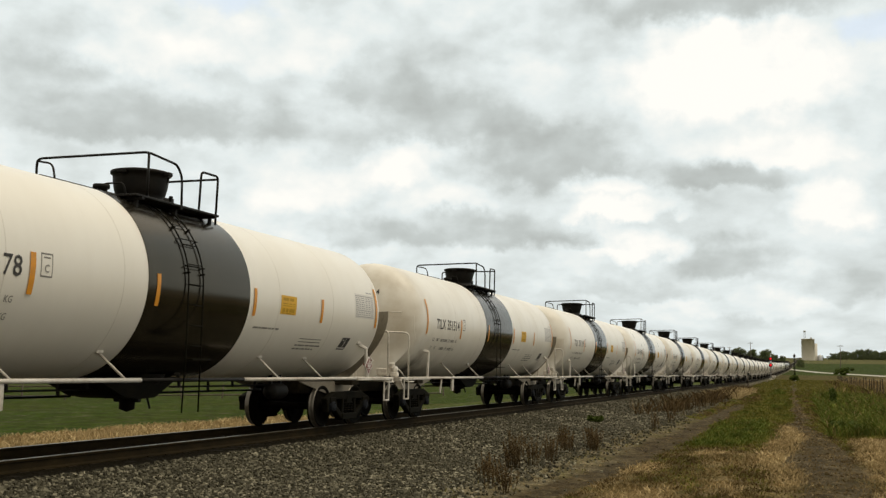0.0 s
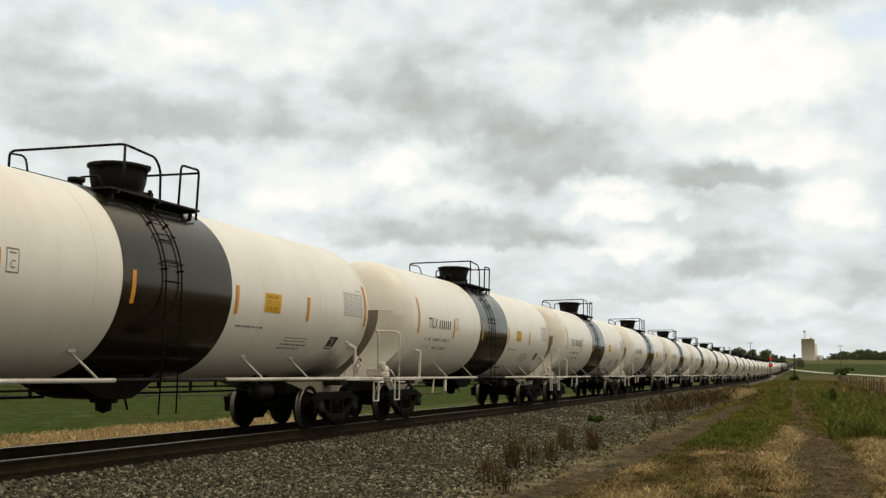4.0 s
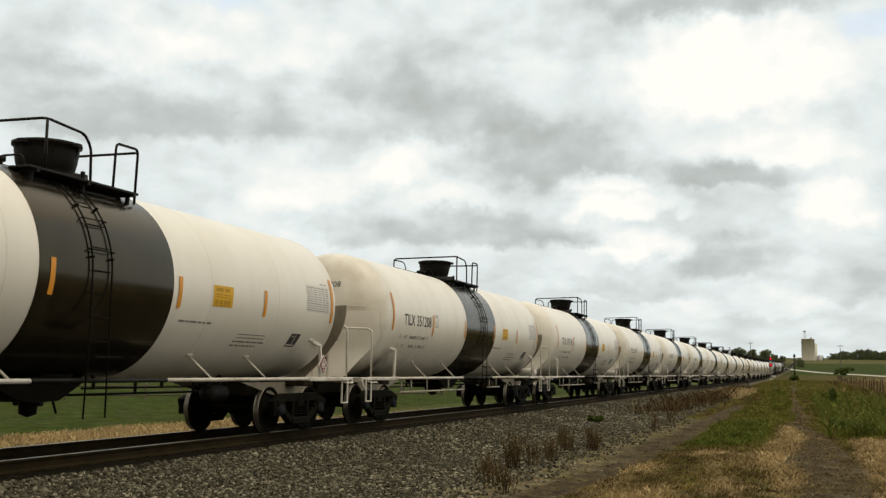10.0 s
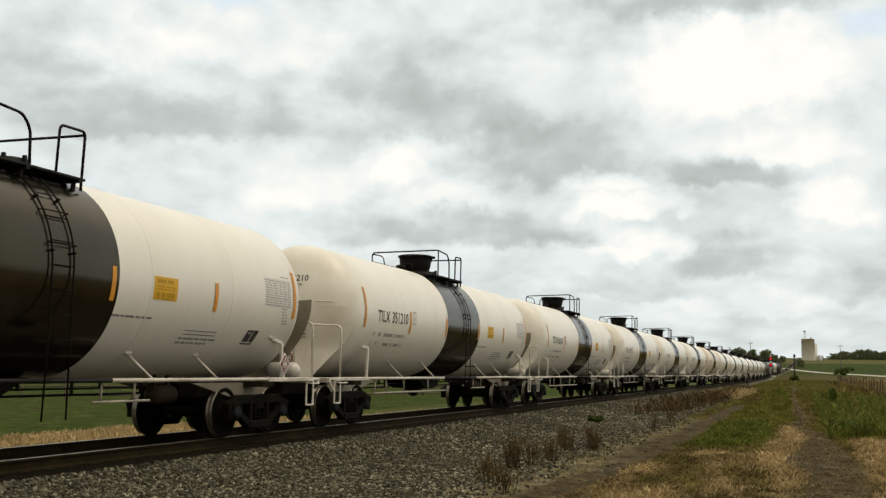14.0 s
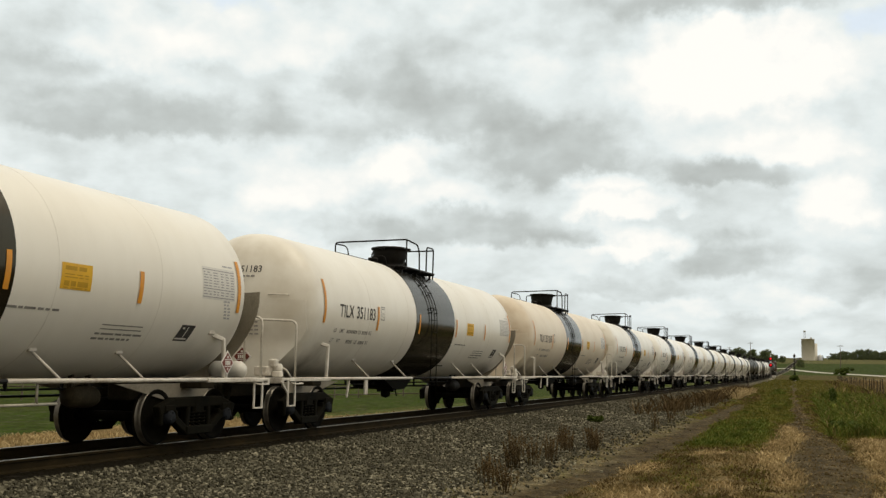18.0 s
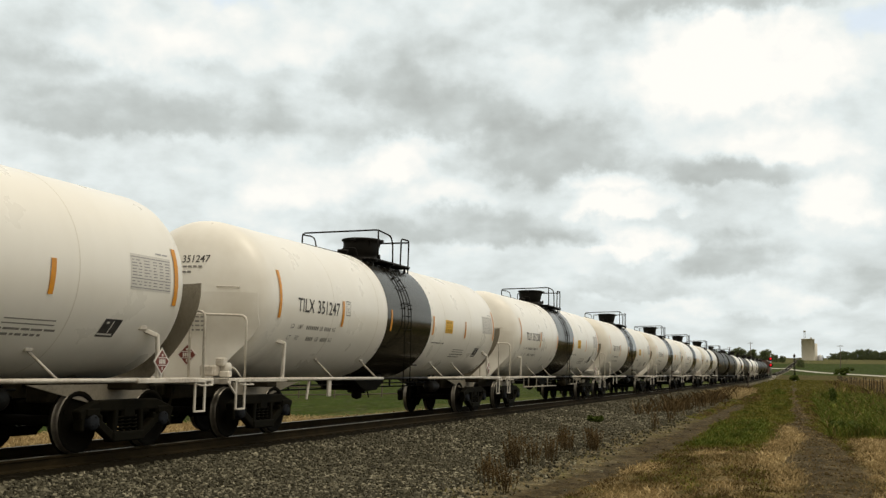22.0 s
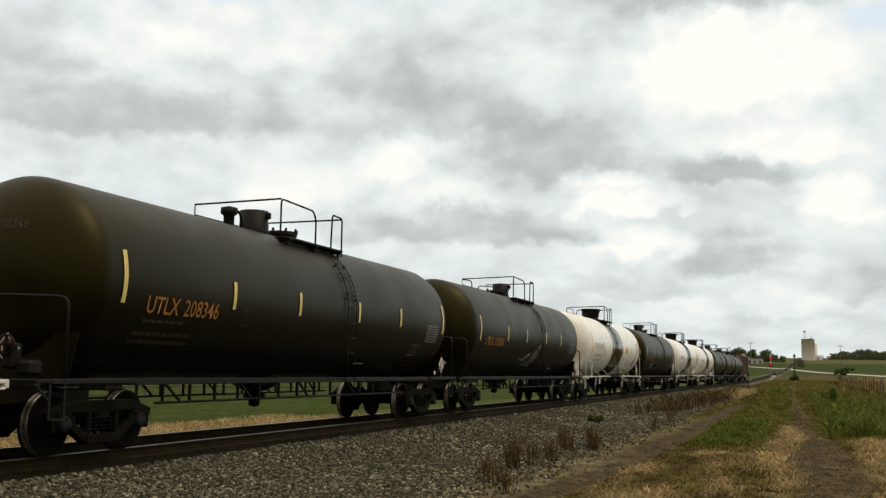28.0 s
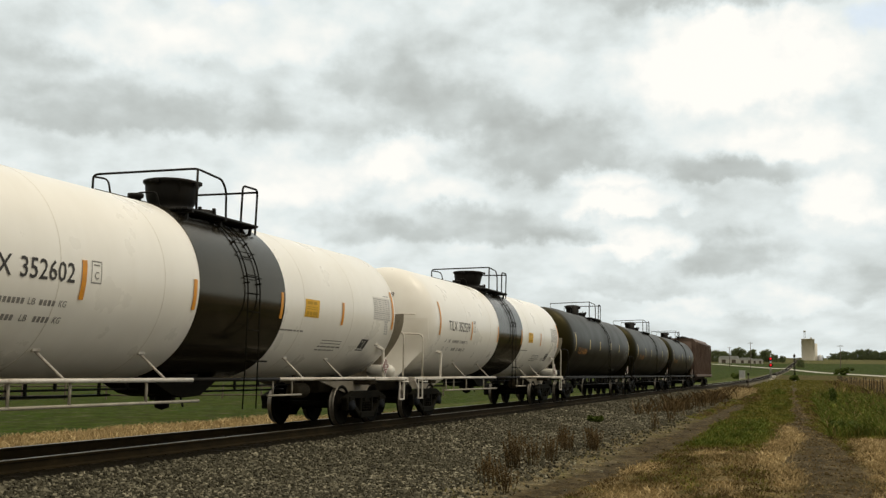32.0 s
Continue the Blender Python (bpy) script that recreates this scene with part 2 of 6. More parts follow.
def ground_material():
    """Soil, turf, straw and gravel by the zones of the plan, broken up by noise at three scales."""
    m, t, b = nodes_of("verge_ground")

    def zone(name):
        n = t.nodes.new("ShaderNodeAttribute")
        n.attribute_name = name
        return n.outputs["Fac"]
    n1, n2, n3 = noise_of(t, 0.9, 5.0), noise_of(t, 5.0, 5.0), noise_of(t, 28.0, 4.0)
    far = noise_of(t, 0.012, 4.0, (1.0, 0.25, 1.0))

    def edge(name, width=0.5):
        a = mul(t, zone(name), mul(t, mul(t, n1, 0.5, "SUBTRACT"), 1.6), "ADD")
        a = mul(t, a, mul(t, mul(t, n2, 0.5, "SUBTRACT"), 1.5), "ADD")
        return ramp_of(t, a, 0.5 - width / 2, 0.5 + width / 2)
    turf = mixer(t, n2, (0.042, 0.042, 0.009), (0.115, 0.094, 0.024))
    turf = mixer(t, ramp_of(t, n1, 0.45, 0.75), turf, (0.098, 0.066, 0.024))
    straw = mixer(t, n2, (0.110, 0.078, 0.036), (0.29, 0.212, 0.104))
    soil = mixer(t, n2, (0.022, 0.016, 0.008), (0.115, 0.086, 0.046))
    crushed = mixer(t, n3, (0.055, 0.048, 0.030), (0.25, 0.215, 0.142))
    lush = mixer(t, n2, (0.040, 0.070, 0.010), (0.085, 0.115, 0.022))
    crop = mixer(t, ramp_of(t, far, 0.35, 0.65), (0.022, 0.049, 0.0008), (0.034, 0.059, 0.0012))
    crop = mixer(t, mul(t, ramp_of(t, noise_of(t, 0.25, 5.0, (1.0, 0.3, 1.0)), 0.4, 0.7), 0.6), crop, (0.043, 0.051, 0.002))
    ripe = mixer(t, ramp_of(t, far, 0.3, 0.7), (0.12, 0.11, 0.038), (0.08, 0.088, 0.026))
    col = mixer(t, edge("straw"), turf, straw)
    col = mixer(t, edge("lush"), col, lush)
    col = mixer(t, edge("crop", 0.2), col, crop)
    col = mixer(t, edge("ripe", 0.2), col, ripe)
    col = mixer(t, edge("soil", 0.95), col, soil)
    col = mixer(t, edge("gravel", 0.9), col, crushed)
    grain = mixer(t, ramp_of(t, noise_of(t, 14.0, 6.0, rough=0.75), 0.36, 0.64), (0.36, 0.36, 0.34), (1.40, 1.38, 1.32))
    patch = mixer(t, ramp_of(t, noise_of(t, 2.4, 5.0, (1.0, 0.55, 1.0), 0.6), 0.36, 0.64), (0.58, 0.57, 0.55), (1.26, 1.27, 1.28))
    m3 = t.nodes.new("ShaderNodeMix")
    m3.data_type, m3.blend_type = "RGBA", "MULTIPLY"
    m3.inputs[0].default_value = 1.0
    link(t, col, m3.inputs[6])
    link(t, patch, m3.inputs[7])
    col = m3.outputs[2]
    m2 = t.nodes.new("ShaderNodeMix")
    m2.data_type, m2.blend_type = "RGBA", "MULTIPLY"
    m2.inputs[0].default_value = 1.0
    link(t, col, m2.inputs[6])
    link(t, grain, m2.inputs[7])
    link(t, m2.outputs[2], b.inputs["Base Color"])
    b.inputs["Roughness"].default_value, b.inputs["Specular IOR Level"].default_value = 0.95, 0.05
    bump(t, b, mul(t, n3, n2, "ADD"), 0.7, 0.05)
    return m


M["ground"] = ground_material()


def ballast_material():
    m, t, b = nodes_of("crushed_ballast")
    v = t.nodes.new("ShaderNodeTexVoronoi")
    v.inputs["Scale"].default_value = 21.0
    co = t.nodes.new("ShaderNodeTexCoord")
    link(t, co.outputs["Object"], v.inputs["Vector"])
    sep = t.nodes.new("ShaderNodeSeparateColor")
    link(t, v.outputs["Color"], sep.inputs[0])
    col = mixer(t, mul(t, sep.outputs[0], 1.6, "POWER"), (0.020, 0.0182, 0.0120), (0.30, 0.276, 0.195))
    col = mixer(t, mul(t, ramp_of(t, noise_of(t, 0.5, 4.0), 0.35, 0.75), 0.5), col, (0.105, 0.088, 0.062))
    # the bed turns almost black along the rails, with a ragged edge
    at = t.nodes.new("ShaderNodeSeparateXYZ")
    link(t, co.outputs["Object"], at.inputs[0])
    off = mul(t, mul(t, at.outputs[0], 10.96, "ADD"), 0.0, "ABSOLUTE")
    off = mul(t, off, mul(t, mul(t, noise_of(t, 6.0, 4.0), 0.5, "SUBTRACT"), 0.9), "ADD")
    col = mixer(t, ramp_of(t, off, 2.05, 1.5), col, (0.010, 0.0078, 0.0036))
    link(t, col, b.inputs["Base Color"])
    b.inputs["Roughness"].default_value, b.inputs["Specular IOR Level"].default_value = 0.92, 0.05
    bump(t, b, v.outputs["Distance"], 0.9, 0.05)
    return m


M["ballast"] = ballast_material()

# ======================= mesh helpers =======================
class Shape:
    """Collects faces for one mesh."""

    def __init__(self):
        self.v, self.f, self.smooth, self.mi = [], [], [], []

    def face(self, idx, smooth=False, mi=0):
        self.f.append(idx), self.smooth.append(smooth), self.mi.append(mi)

    def box(self, c, s, rot=None, mi=0, bevel=0.0):
        """A box at c with sizes s; bevel chamfers its twelve edges."""
        hx, hy, hz = s[0] / 2, s[1] / 2, s[2] / 2
        b = min(bevel, 0.45 * min(s))
        o = len(self.v)
        if b <= 0:
            pts = [(x, y, z) for x in (-hx, hx) for y in (-hy, hy) for z in (-hz, hz)]
            faces = [(0, 1, 3, 2), (4, 6, 7, 5), (0, 4, 5, 1), (2, 3, 7, 6), (0, 2, 6, 4), (1, 5, 7, 3)]
        else:
            pts = []
            for sx in (-1, 1):
                for sy in (-1, 1):
                    for sz in (-1, 1):
                        pts += [(sx * hx, sy * (hy - b), sz * (hz - b)), (sx * (hx - b), sy * hy, sz * (hz - b)), (sx * (hx - b), sy * (hy - b), sz * hz)]
            q = lambda i, a: 3 * i + a
            faces = [(q(0, 0), q(1, 0), q(3, 0), q(2, 0)), (q(4, 0), q(6, 0), q(7, 0), q(5, 0)), (q(0, 1), q(4, 1), q(5, 1), q(1, 1)),
                     (q(2, 1), q(3, 1), q(7, 1), q(6, 1)), (q(0, 2), q(2, 2), q(6, 2), q(4, 2)), (q(1, 2), q(5, 2), q(7, 2), q(3, 2))]
            for i, j, a, c2 in ((0, 1, 0, 1), (2, 3, 0, 1), (4, 5, 0, 1), (6, 7, 0, 1), (0, 2, 0, 2), (1, 3, 0, 2), (4, 6, 0, 2), (5, 7, 0, 2),
                                (0, 4, 1, 2), (1, 5, 1, 2), (2, 6, 1, 2), (3, 7, 1, 2)):
                faces.append((q(i, a), q(j, a), q(j, c2), q(i, c2)))
            faces += [(q(i, 0), q(i, 1), q(i, 2)) for i in range(8)]
        for p in pts:
            p = Vector(p)
            if rot is not None:
                p = rot @ p
            self.v.append((p.x + c[0], p.y + c[1], p.z + c[2]))
        for fc in faces:
            self.face([o + i for i in fc], False, mi)
        return self

    def beam(self, p, q, w, h, mi=0, bevel=0.0):
        """A bar of section w by h from p to q."""
        p, q = Vector(p), Vector(q)
        d = q - p
        rot = d.to_track_quat("Y", "Z").to_matrix()
        return self.box((p + q) / 2, (w, d.length, h), rot, mi, bevel)

    def tube(self, path, r, n=8, closed=False, mi=0):
        """A round bar along a path of points."""
        path = [Vector(p) for p in path]
        o = len(self.v)
        k = len(path)
        side = None
        for i, p in enumerate(path):
            a, b = path[max(0, i - 1)], path[min(k - 1, i + 1)]
            if closed:
                a, b = path[i - 1], path[(i + 1) % k]
            d = (b - a).normalized()
            if side is None:
                side = d.orthogonal().normalized()
            side = (side - d * side.dot(d)).normalized()
            up = d.cross(side)
            for j in range(n):
                w = 2 * math.pi * j / n
                self.v.append(tuple(p + side * (r * math.cos(w)) + up * (r * math.sin(w))))
        for i in range(k if closed else k - 1):
            for j in range(n):
                a, b = o + i * n, o + ((i + 1) % k) * n
                self.face([a + j, a + (j + 1) % n, b + (j + 1) % n, b + j], True, mi)
        if not closed:
            self.face([o + j for j in reversed(range(n))], False, mi)
            self.face([o + (k - 1) * n + j for j in range(n)], False, mi)
        return self

    def lathe(self, profile, axis, centre, n=24, mi=0, arc=(0.0, 360.0), smooth=True, mis=None):
        """Turns (radius, along) pairs about an axis ('x', 'y' or 'z') through centre."""
        full = abs(arc[1] - arc[0]) >= 359.9
        cols = n if full else n + 1
        o = len(self.v)
        for r, a in profile:
            for j in range(cols):
                w = radians(arc[0] + (arc[1] - arc[0]) * j / n)
                c, s = r * math.cos(w), r * math.sin(w)
                p = {"x": (a, c, s), "y": (c, a, s), "z": (c, s, a)}[axis]
                self.v.append((p[0] + centre[0], p[1] + centre[1], p[2] + centre[2]))
        for i in range(len(profile) - 1):
            for j in range(n):
                a, b = o + i * cols, o + (i + 1) * cols
                j2 = (j + 1) % cols
                self.face([a + j, a + j2, b + j2, b + j], smooth, mi if mis is None else mis[i])
        return self

    def prism(self, outline, axis, lo, hi, mi=0, smooth=False):
        """A flat outline (pairs) pushed along an axis from lo to hi."""
        put = {"x": lambda p, a: (a, p[0], p[1]), "y": lambda p, a: (p[0], a, p[1]), "z": lambda p, a: (p[0], p[1], a)}[axis]
        o, n = len(self.v), len(outline)
        self.v += [put(p, lo) for p in outline] + [put(p, hi) for p in outline]
        self.face([o + i for i in reversed(range(n))], False, mi)
        self.face([o + n + i for i in range(n)], False, mi)
        for i in range(n):
            j = (i + 1) % n
            self.face([o + i, o + j, o + n + j, o + n + i], smooth, mi)
        return self

    def mesh(self, name, mats):
        me = bpy.data.meshes.new(name)
        me.from_pydata(self.v, [], self.f)
        for k in mats if isinstance(mats, (list, tuple)) else [mats]:
            me.materials.append(k)
        me.polygons.foreach_set("use_smooth", self.smooth)
        me.polygons.foreach_set("material_index", self.mi)
        me.update()
        return me


def part(name, shape, mats, parent, label=""):
    """One mesh object under a thing or a part."""
    ob = new(name, shape if isinstance(shape, bpy.types.Mesh) else shape.mesh(name, mats))
    ob.parent = parent
    return tagged(ob, label)


def thing(name, label, category, group="", shape=None, mats=None, kind=""):
    ob = new(name, shape.mesh(name, mats) if shape is not None else None)
    return tagged(ob, label, category, group, kind)


def fast_mesh(name, verts, tris, mat, smooth=False):
    """A mesh from numpy arrays of vertices and equal faces."""
    me = bpy.data.meshes.new(name)
    me.from_pydata(verts.tolist(), [], tris.tolist())
    me.materials.append(mat)
    if smooth:
        me.polygons.foreach_set("use_smooth", [True] * len(me.polygons))
    me.update()
    return me


def arc_path(points, radius=0.12, n=4):
    """Rounds the corners of a path."""
    pts = [Vector(p) for p in points]
    out = [pts[0]]
    for a, b, c in zip(pts, pts[1:], pts[2:]):
        r = min(radius, (b - a).length * 0.48, (c - b).length * 0.48)
        p, q = b + (a - b).normalized() * r, b + (c - b).normalized() * r
        for i in range(n + 1):
            w = i / n
            out.append(p * (1 - w) ** 2 + b * 2 * w * (1 - w) + q * w * w)
    return out + [pts[-1]]


# ======================= the lie of the land =======================
TRACK_X = -10.96
RIPE = 1112.0                  # where the green crop gives way to ripe grain


def rise(y):
    """Height of the rails above those beside the camera: level, then a one per cent grade."""
    if y < 150:
        return 0.0
    if y < 350:
        return (y - 150) ** 2 / 400 * 0.01
    if y < 550:
        return 1.0 + (y - 350) * 0.01
    if y < 750:
        return 3.0 + (y - 550) * 0.01 + (y - 550) ** 2 / 400 * 0.01
    return 6.0 + (min(y, 2200) - 750) * 0.02 + max(0, y - 2200) * 0.012


def grade(y):
    return 0.0 if y < 150 else min(0.01, (y - 150) / 200 * 0.01) + min(0.01, max(0.0, (y - 550) / 200 * 0.01))


def smooth_step(a, b, v):
    w = min(1.0, max(0.0, (v - a) / (b - a)))
    return w * w * (3 - 2 * w)


def ground_z(x, y):
    a = x - TRACK_X
    z = -0.45 - 0.55 * smooth_step(-3.5, -8.0, a)
    z += 0.05 * noise.noise(Vector((x * 0.35, y * 0.2, 0))) * smooth_step(3.5, 6.0, abs(a))
    # worn wheel ruts of the farm track
    if 0 < y < 160:
        for off in (-0.75, 0.75):
            z -= 0.06 * math.exp(-((x - rut_x(y) - off) / 0.28) ** 2)
        z -= 0.05 * math.exp(-((x - path_x(y)) / 0.5) ** 2)
    return z + rise(y)


def path_x(y):
    """Bare footpath along the foot of the ballast."""
    return -3.58 + 0.002 * (y - 15)


def rut_x(y):
    """Middle of the farm track."""
    return 0.42 - 0.012 * (y - 15)


BED = ((-5.0, -1.15), (-1.75, -0.22), (0.86, -0.22), (0.92, -0.166), (1.62, -0.185), (2.5, -0.29), (4.9, -0.52))


def ballast_z(a):
    """Height of the ballast over the rail-top level, by the offset from the track's middle."""
    pts = BED
    for (a0, z0), (a1, z1) in zip(pts, pts[1:]):
        if a0 <= a <= a1:
            return z0 + (z1 - z0) * (a - a0) / (a1 - a0)
    return -2.0


def zones(x, y):
    """Shares of straw, crop, ripe crop, soil, gravel and lush grass at a place; the rest is turf."""
    if -60 < x < 40 and 0 < y < 300:             # ragged borders
        wx = noise.noise(Vector((x * 0.5, y * 0.16, 1.5))) * 0.7 + noise.noise(Vector((x * 1.7, y * 0.6, 4.5))) * 0.3
        x, y = x + wx * (0.30 + 0.004 * y), y + 3.0 * noise.noise(Vector((x * 0.4, y * 0.1, 8.5)))
    a = x - TRACK_X
    straw = crop = ripe = soil = gravel = lush = 0.0
    if a < -3.2:                                  # beyond the train: straw verge, then a mown field
        straw = (1 - smooth_step(11.0, 12.6, -a)) * (1 - smooth_step(34, 46, y))
        lush = 0.7 * (1 - smooth_step(11.0, 12.6, -a)) * smooth_step(34, 46, y)
        crop = smooth_step(11.0, 12.6, -a)
    else:
        edge_g = -4.75 - 0.006 * (y - 15) - 2.3 * smooth_step(95, 160, y)
        gravel = 1 - smooth_step(edge_g - 0.5, edge_g + 1.25, x)
        px, rx = path_x(y), rut_x(y)
        gravel = max(gravel, 0.60 * (1 - smooth_step(px - 0.55, px - 0.2, x)) * (1 - smooth_step(38, 60, y)))
        mottle = noise.noise(Vector((x * 1.1, y * 0.45, 2.2)))
        # pale litter between the ballast and the path, tan litter and turf between path and farm track
        straw = max(straw, 0.42 * smooth_step(edge_g - 0.6, edge_g + 0.3, x) * (1 - smooth_step(px - 0.5, px - 0.2, x)) * (1 - smooth_step(30, 42, y)))
        straw = max(straw, smooth_step(px + 0.2, px + 0.5, x) * (1 - smooth_step(24, 27, y)) * (0.58 + 0.85 * mottle))
        soil = max(soil, 1.15 * (1 - smooth_step(0.22, 0.62, abs(x - px))) * (1 - smooth_step(44, 80, y)))
        # bleached stubble either side of the ruts
        straw = max(straw, 0.95 * smooth_step(-1.15, -0.8, x) * (1 - smooth_step(-0.2, 0.1, x)) * smooth_step(19, 23, y) * (1 - smooth_step(37, 42, y)))
        straw = max(straw, 0.95 * smooth_step(0.85, 1.15, x - 0.010 * (y - 24)) * smooth_step(19, 22, y) * (1 - smooth_step(31.5, 34, y)))
        lush = max(lush, 0.92 * smooth_step(-3.1, -2.7, x) * (1 - smooth_step(-1.5, -1.0, x)) * smooth_step(25, 27.5, y) * (1 - smooth_step(38, 47, y)))
        lush = max(lush, 0.50 * smooth_step(-3.1, -2.7, x) * (1 - smooth_step(-1.0, -0.4, x)) * smooth_step(38, 46, y) * (1 - smooth_step(70, 110, y)))
        lush = max(lush, 0.80 * smooth_step(0.3, 0.8, x) * (1 - smooth_step(4.5, 6.0, x)) * smooth_step(32, 35, y) * (1 - smooth_step(90, 140, y)))
        lush = max(lush, 0.75 * math.exp(-((x + 2.6) / 0.9) ** 2) * smooth_step(88, 96, y) * (1 - smooth_step(120, 140, y)))
        wide = 0.62 - 0.30 * smooth_step(26, 34, y)
        soil = max(soil, (0.95 - 0.35 * smooth_step(50, 110, y)) * (1 - smooth_step(wide - 0.2, wide + 0.15, abs(x - rx + 0.4 * smooth_step(24, 40, y)))))
        straw = max(straw, 0.8 * smooth_step(-8.4, -7.6, x) * smooth_step(75, 95, y) * (1 - smooth_step(125, 150, y)) * (1 - smooth_step(-5.6, -4.6, x)))
        straw = max(straw, 0.75 * smooth_step(8.0, 10.0, x) * (1 - smooth_step(300, 380, y)))
    if y > 400:
        crop, straw = max(crop, 1.0), 0.0
        ripe = smooth_step(RIPE - 10, RIPE + 10, y) * 0.95
        gravel *= 1 - smooth_step(400, 420, y)
    return straw, crop, ripe, soil, gravel, lush


def build_ground():
    xs = list(np.arange(-24, -6.01, 0.4)) + list(np.arange(-6, 4.01, 0.2)) + list(np.arange(4.4, 12.01, 0.4))
    step = 0.8
    while xs[-1] < 4900:
        xs.append(xs[-1] + step)
        step *= 1.22
    step = 0.8
    while xs[0] > -4900:
        xs.insert(0, xs[0] - step)
        step *= 1.22
    ys = list(np.arange(6, 70.01, 0.5))
    step = 0.8
    while ys[-1] < 4900:
        ys.append(ys[-1] + step)
        step *= 1.07
    step = 1.0
    while ys[0] > -4900:
        ys.insert(0, ys[0] - step)
        step *= 1.4
    verts, cols = [], []
    for y in ys:
        for x in xs:
            verts.append((x, y, ground_z(x, y)))
            cols.append(zones(x, y))
    nx, ny = len(xs), len(ys)
    i, j = np.meshgrid(np.arange(nx - 1), np.arange(ny - 1))
    k = (j * nx + i).ravel()
    me = fast_mesh("ground", np.array(verts), np.stack([k, k + 1, k + nx + 1, k + nx], 1), M["ground"], True)
    cols = np.array(cols)
    for c, nm in enumerate(("straw", "crop", "ripe", "soil", "gravel", "lush")):
        at = me.attributes.new(nm, "FLOAT", "POINT")
        at.data.foreach_set("value", cols[:, c].astype(np.float32))
    tagged(new("ground", me), "rough grassy verge with bare soil ruts and flat fields beyond", "ground", kind="structure")


build_ground()


# ======================= sky =======================
def build_sky():
    """A far, curved sheet of broken cloud, which drifts slowly towards the camera."""
    R, az0, n_az, n_el = 4700.0, -math.degrees(_yaw), 84, 30
    verts, uvs = [], []
    for j in range(n_el + 1):
        el = -3 + 37 * j / n_el
        for i in range(n_az + 1):
            az = -52 + 142 * i / n_az
            w = radians(az + az0)
            verts.append((R * math.sin(w) * math.cos(radians(el)), R * math.cos(w) * math.cos(radians(el)), R * math.sin(radians(el))))
            uvs.append((az, el))
    faces = [(j * (n_az + 1) + i, (j + 1) * (n_az + 1) + i, (j + 1) * (n_az + 1) + i + 1, j * (n_az + 1) + i + 1) for j in range(n_el) for i in range(n_az)]
    me = bpy.data.meshes.new("cloud_sky")
    me.from_pydata(verts, [], faces)
    me.polygons.foreach_set("use_smooth", [True] * len(faces))
    uv = me.uv_layers.new(name="sky_angles")
    for loop in me.loops:
        uv.data[loop.index].uv = uvs[loop.vertex_index]
    m = bpy.data.materials.new("broken_cloud")
    m.use_nodes = True
    t = m.node_tree
    t.nodes.clear()
    out = t.nodes.new("ShaderNodeOutputMaterial")
    em = t.nodes.new("ShaderNodeEmission")
    link(t, em.outputs[0], out.inputs[0])
    co = t.nodes.new("ShaderNodeUVMap")
    co.uv_map = "sky_angles"
    sep = t.nodes.new("ShaderNodeSeparateXYZ")
    link(t, co.outputs[0], sep.inputs[0])
    # cloud-layer coordinates: forms shrink and flatten towards the horizon
    low = mul(t, sep.outputs[1], 6.0, "ADD")
    inv = mul(t, mul(t, 9.0, low, "DIVIDE"), 0.75, "ADD")
    comb = t.nodes.new("ShaderNodeCombineXYZ")
    link(t, mul(t, sep.outputs[0], 0.8), comb.inputs[0])
    link(t, mul(t, mul(t, sep.outputs[1], inv), 1.35), comb.inputs[1])
    billow = add(t, "ShaderNodeTexNoise", Scale=0.22, Detail=5.0, Roughness=0.45, Distortion=0.15)
    link(t, comb.outputs[0], billow.inputs["Vector"])
    # ragged outlines for the large forms
    rag = add(t, "ShaderNodeTexNoise", Scale=0.42, Detail=6.0, Roughness=0.58)
    link(t, co.outputs[0], rag.inputs["Vector"])
    off = t.nodes.new("ShaderNodeVectorMath")
    off.operation = "MULTIPLY_ADD"
    off.inputs[1].default_value, off.inputs[2].default_value = (4.6, 2.8, 0), (-2.3, -1.4, 0)
    link(t, rag.outputs["Color"], off.inputs[0])
    warp = t.nodes.new("ShaderNodeVectorMath")
    link(t, co.outputs[0], warp.inputs[0])
    link(t, off.outputs[0], warp.inputs[1])
    total = None
    wsep = t.nodes.new("ShaderNodeSeparateXYZ")
    link(t, warp.outputs[0], wsep.inputs[0])
    for az, el, ra, re, k in CLOUDS:             # flat, sharper bases and soft, higher tops
        dx = mul(t, mul(t, wsep.outputs[0], az, "SUBTRACT"), 1 / ra)
        dy = mul(t, wsep.outputs[1], el, "SUBTRACT")
        dy = mul(t, mul(t, dy, 1 / (1.25 * re)), mul(t, dy, -1 / (0.62 * re)), "MAXIMUM")
        far = mul(t, mul(t, mul(t, dx, dx), mul(t, dy, dy), "ADD"), 0.5, "POWER")
        n = t.nodes.new("ShaderNodeMapRange")
        n.interpolation_type = "SMOOTHSTEP"
        for key, value in (("From Min", 1.45), ("From Max", 0.45), ("To Min", 0.0), ("To Max", k)):
            n.inputs[key].default_value = value
        link(t, far, n.inputs["Value"])
        total = n.outputs[0] if total is None else mul(t, total, n.outputs[0], "ADD")
    tone = mul(t, mul(t, mul(t, billow.outputs[0], 0.5, "SUBTRACT"), 0.75), mul(t, total, 0.31), "ADD")
    puff = add(t, "ShaderNodeTexNoise", Scale=0.62, Detail=5.0, Roughness=0.50)
    link(t, comb.outputs[0], puff.inputs["Vector"])
    tone = mul(t, tone, mul(t, mul(t, puff.outputs[0], 0.5, "SUBTRACT"), 0.42), "ADD")
